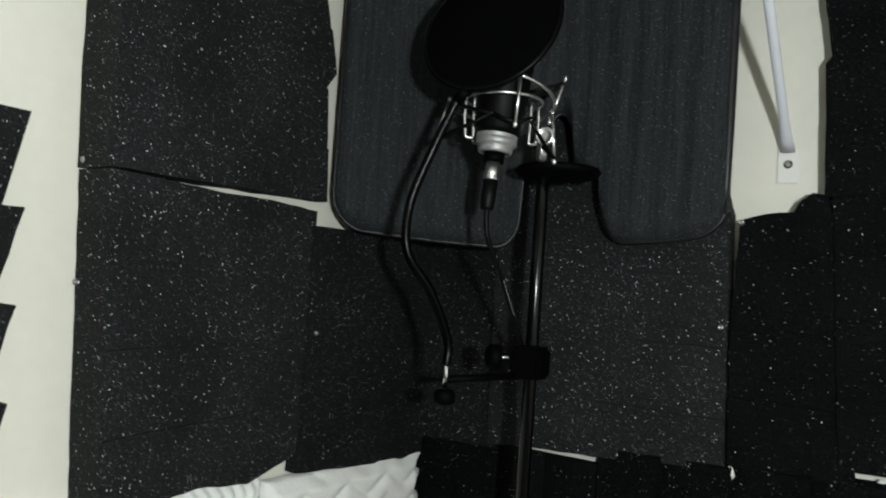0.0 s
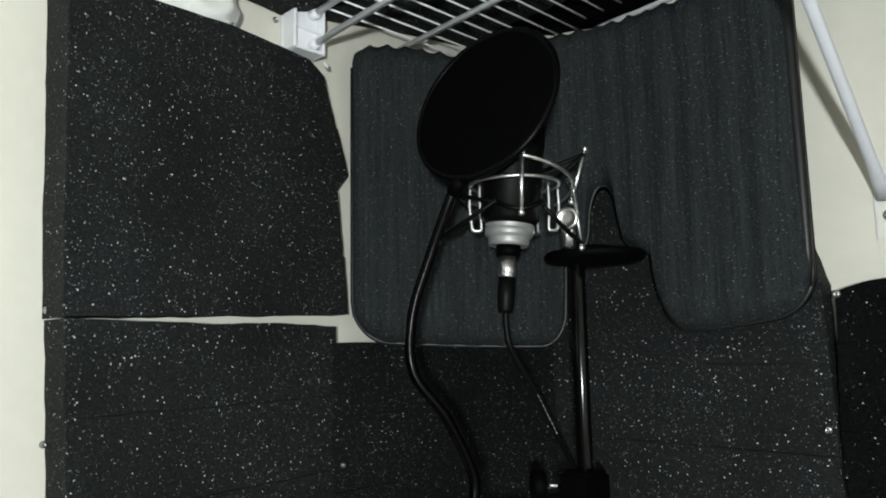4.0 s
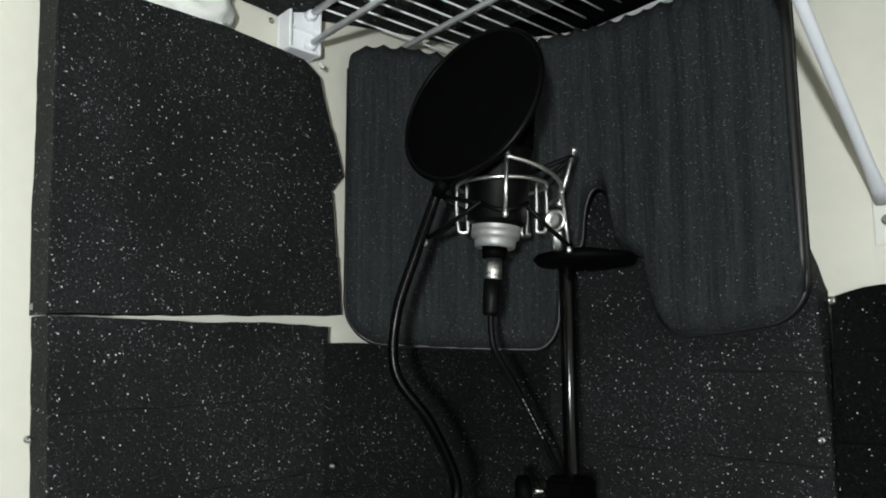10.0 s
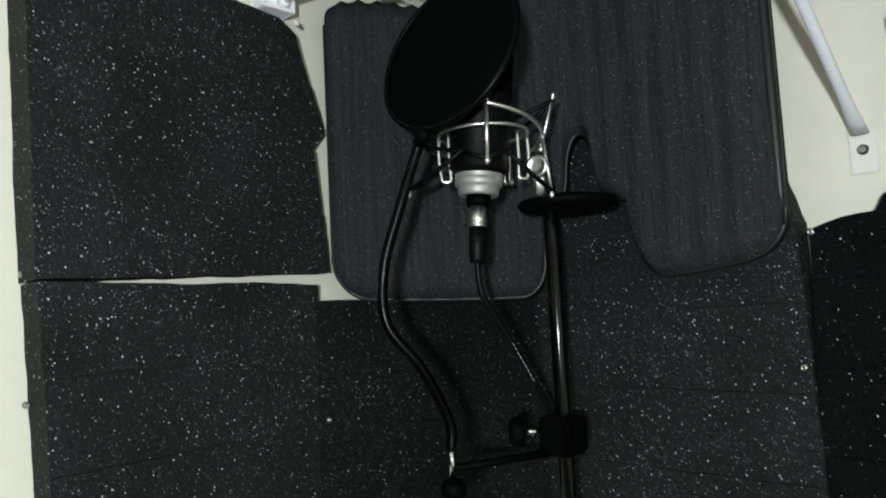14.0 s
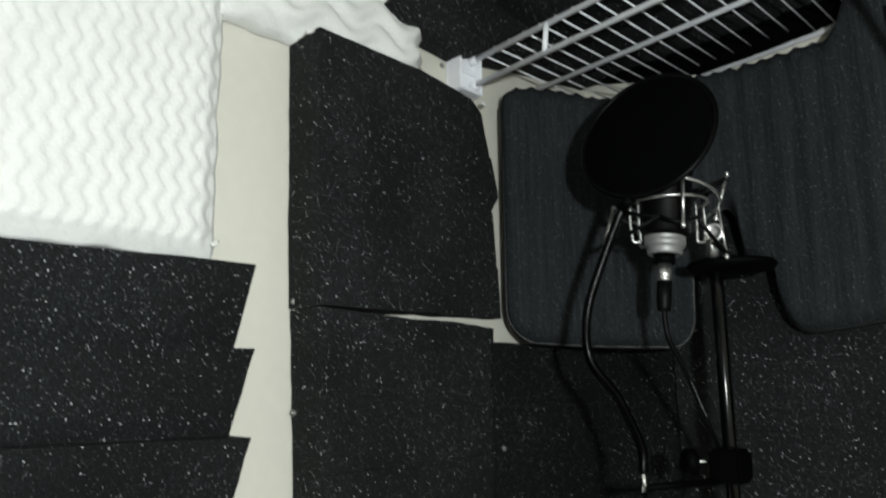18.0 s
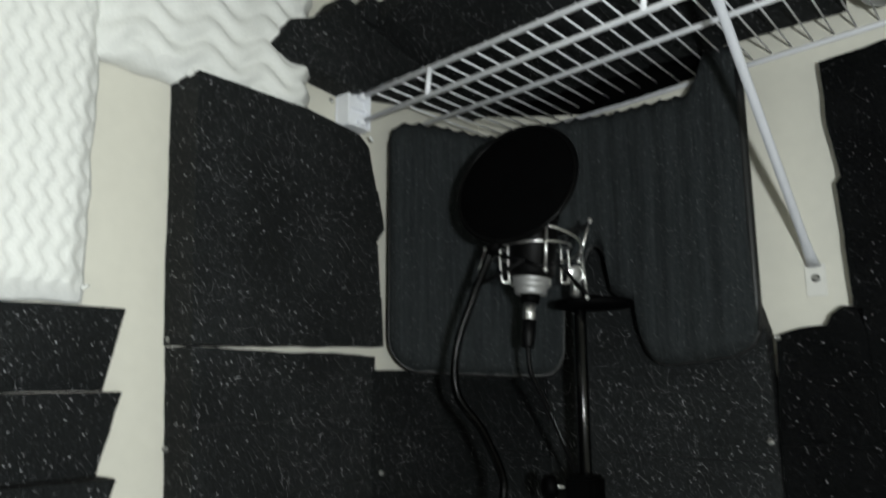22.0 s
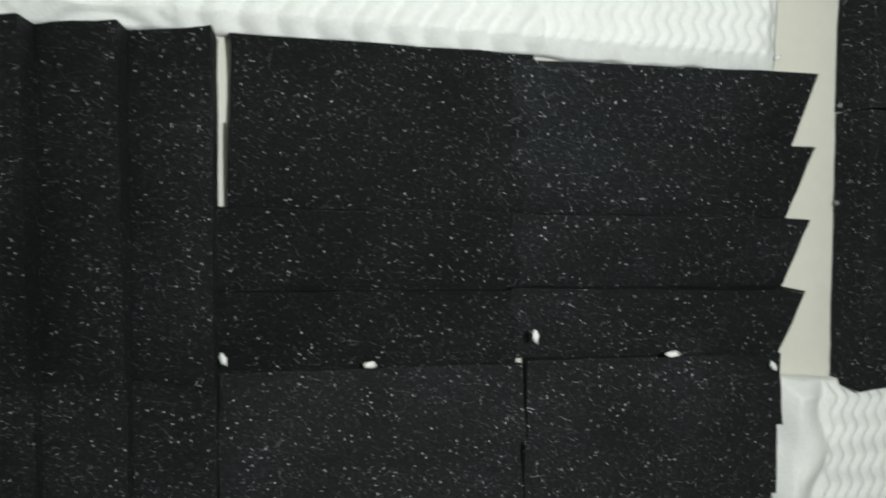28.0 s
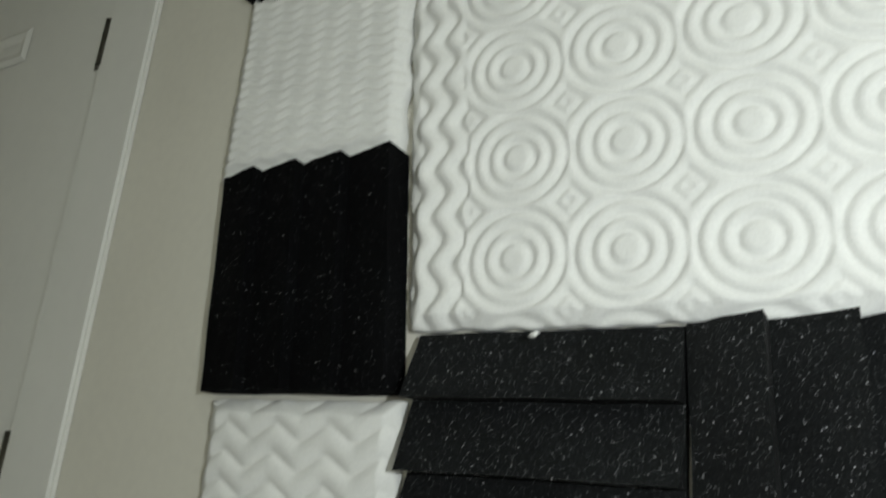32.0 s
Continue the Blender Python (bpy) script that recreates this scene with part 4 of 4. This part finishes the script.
fixed("outer_ring", tube(arc(150, 260, 0.056, 1.318, 1.312, 24), 0.0018, 8), NICKEL, cradle)
for ends in (((0.000, 0.050, 1.340), (-0.0015, 0.046, 1.288)), ((0.0545, 0.004, 1.318), (0.060, 0.004, 1.262)), ((0.053, 0.0, 1.306), (0.0665, 0.006, 1.355)),
             ((-0.0575, -0.012, 1.320), (-0.0715, -0.016, 1.272)), ((0.028, -0.050, 1.345), (0.030, -0.050, 1.285)), ((0.0, -0.054, 1.335), (0.0, -0.05, 1.285))):
    post = fixed("post", tube([spot(*ends[0]), spot(*ends[1])], 0.0019, 8), NICKEL, cradle)
    for e in ends:
        bm = lathe([(0.0012, -0.003), (0.0028, -0.0015), (0.0028, 0.0015), (0.0012, 0.003)], 10, None, Matrix.Translation(spot(*e) - cradle.location))
        part("post_cap", bm, NICKEL, post, "", True)
inner = [(0.040, -0.008), (0.020, 0.034), (-0.021, 0.033), (-0.041, -0.008), (0.0, -0.041)]
outer = [(0.060, 0.004, 1.266), (-0.0015, 0.046, 1.291), (-0.071, -0.016, 1.276), (0.0, -0.05, 1.288), (0.0660, 0.006, 1.350), (-0.0575, -0.012, 1.318)]
cords = ((0, 0, 1.292), (0, 1, 1.296), (1, 1, 1.300), (1, 2, 1.300), (2, 2, 1.302), (2, 3, 1.290), (3, 3, 1.290), (3, 4, 1.290), (4, 0, 1.330), (4, 4, 1.334), (5, 3, 1.305), (5, 2, 1.300))
for o, i, z in cords:
    a, b = spot(*outer[o]), spot(*inner[i], z)
    fixed("elastic_cord", tube([a, a.lerp(b, 0.5) + Vector((0, 0, -0.0012)), b], 0.0021, 6), RUBBER, cradle, "black elastic cord")
turn = (FRONT * 0.85 - RIGHT * 0.5).to_track_quat("Z", "Y").to_matrix().to_4x4()
turn.translation = spot(0.051, -0.004, 1.290)
fixed("tilt_knob", lathe([(0.007, 0), (0.0105, 0.001), (0.0108, 0.006), (0.0085, 0.0075), (0.0078, 0.0066), (0.003, 0.0066)], 20, None, turn), NICKEL, cradle, "silver tilt knob")
fixed("swivel", box(spot(0.052, -0.012, 1.262) - Vector((0.006, 0.006, 0)), spot(0.052, -0.012, 1.298) + Vector((0.006, 0.006, 0)), 0.003), NICKEL, cradle)
fixed("stem", tube(smooth_line([spot(0.053, -0.016, 1.270), spot(0.060, -0.04, 1.262), Vector((0.271, -0.162, 1.276)), Vector((0.271, -0.162, 1.266))], 5), 0.006, 10), BLACK, cradle)

POLE = Vector((0.271, -0.162, 0))
stand = base("microphone_stand", POLE, "black straight microphone stand with a round base", "microphone stand")
part("pole", lathe([(0.0076, 0.55), (0.0076, 1.254), (0.006, 1.258)], 20), BLACK_GLOSS, stand, "", True)
part("lower_tube", lathe([(0.0105, 0.03), (0.0105, 0.50), (0.0145, 0.502), (0.0150, 0.552), (0.0105, 0.562)], 20), BLACK_GLOSS, stand, "", True)
part("round_base", lathe([(0.125, 0.0), (0.128, 0.006), (0.118, 0.016), (0.05, 0.026), (0.016, 0.038)], 40), BLACK, stand, "", True)
# plate enlarged and set to the right so its shape includes its cast shadow
part("top_plate", lathe([(0.020, 1.251), (0.046, 1.254), (0.0500, 1.259), (0.047, 1.263), (0.020, 1.268), (0.010, 1.270)], 40, None, Matrix.Translation(RIGHT * 0.018)), BLACK, stand, "flat round black plate, drawn wider to take in its shadow", True)

pop = base("pop_filter", POLE + Vector((0, 0, 1.04)), "round black mesh pop filter on a gooseneck clamped to the stand", "pop filter")
NECK = [(0.226, -0.270, 1.036), (0.225, -0.270, 1.062), (0.214, -0.290, 1.110), (0.196, -0.313, 1.152), (0.1955, -0.313, 1.202), (0.213, -0.305, 1.258), (0.236, -0.300, 1.310)]
neck_line = smooth_line(NECK, 48)
neck = fixed("gooseneck", tube(neck_line, 0.0046, 10, None, False, [0.0046 + 0.0006 * (k % 2) for k in range(len(neck_line))]), NECK_BLACK, pop, "black ribbed gooseneck", True)
DISC = Vector((0.259, -0.281, 1.391))
normal = Vector((0.082, -0.954, 0.288))
face = normal.to_track_quat("Z", "Y").to_matrix().to_4x4()
face.translation = DISC
hoop = [face @ Vector((0.0755 * math.cos(a), 0.0755 * math.sin(a), 0)) for a in (2 * math.pi * k / 48 for k in range(48))]
rim = fixed("hoop", tube(hoop, 0.0032, 10, None, True), HOOP_BLACK, pop, "black plastic hoop")
fixed("front_mesh", lathe([(0.0735, 0.001), (0.0725, 0.0022), (0.03, 0.003)], 48, None, face), MESH_CLOTH, rim, "fine black nylon mesh")
fixed("rear_mesh", lathe([(0.0735, -0.0012), (0.0725, -0.0022), (0.03, -0.003)], 48, None, face), MESH_CLOTH, rim, "fine black nylon mesh")
fixed("hoop_socket", tube([Vector(NECK[-1]), Vector(NECK[-1]).lerp(min(hoop, key=lambda p: p.z + 0.3 * (p - Vector(NECK[-1])).length), 0.9)], 0.0062, 12), BLACK, pop)
fixed("neck_stud", tube([(0.226, -0.270, 1.012), (0.226, -0.270, 1.040)], 0.0028, 10), CHROME, pop, "short chrome stud")
fixed("neck_knob", lathe([(0.008, 0.994), (0.0115, 0.997), (0.0115, 1.006), (0.008, 1.010)], 18, None, Matrix.Translation((0.226, -0.270, 0))), BLACK, pop)
fixed("clamp_arm", tube([(0.226, -0.270, 1.020), (0.262, -0.175, 1.022)], 0.0042, 8), BLACK, pop)
clamp = fixed("clamp_jaw", box((0.254, -0.184, 1.020), (0.290, -0.148, 1.056), 0.004), BLACK, pop, "black clamp jaw", False)
m = (-RIGHT).to_track_quat("Z", "Y").to_matrix().to_4x4()
m.translation = POLE + Vector((0, 0, 1.042)) - RIGHT * 0.020
fixed("clamp_screw", lathe([(0.0024, 0), (0.0024, 0.022)], 10, None, m), CHROME, clamp, "chrome clamp screw")
m = m.copy()
m.translation = POLE + Vector((0, 0, 1.042)) - RIGHT * 0.038
fixed("clamp_knob", lathe([(0.008, 0), (0.0145, 0.002), (0.0145, 0.012), (0.010, 0.015)], 20, None, m), BLACK, clamp)
m = FRONT.to_track_quat("Z", "Y").to_matrix().to_4x4()
m.translation = POLE + Vector((0, 0, 1.042)) + FRONT * 0.022
fixed("rivet", lathe([(0.003, 0), (0.003, 0.001), (0.0015, 0.0024)], 10, None, m), CHROME, clamp, "small bright rivet")

cable_line = smooth_line([MIC @ Vector((0, 0, 1.206)), (0.2485, -0.2455, 1.188), (0.2505, -0.242, 1.170), (0.2545, -0.218, 1.136), (0.257, -0.188, 1.092), (0.259, -0.166, 1.058), (0.262, -0.143, 1.01), (0.268, -0.143, 0.90),
                          (0.272, -0.141, 0.70), (0.276, -0.141, 0.40), (0.30, -0.20, 0.06), (0.36, -0.28, 0.012), (0.48, -0.34, 0.006)], 8)
thing("microphone_cable", tube(cable_line, 0.0030, 8), RUBBER, "black microphone cable running down the stand", "cable", smooth=True)
cable = bpy.data.objects["microphone_cable"]
for k in range(9):
    p, q = Vector((0.2553, -0.2125, 1.128)).lerp(Vector((0.2573, -0.186, 1.089)), k / 9), Vector((0.2553, -0.2125, 1.128)).lerp(Vector((0.2573, -0.186, 1.089)), (k + 0.65) / 9)
    part("printed_mark", tube([p + FRONT * 0.0027, q + FRONT * 0.0027], 0.0005, 5), PRINT, cable, "faint pale lettering too small to read" if k == 0 else "")
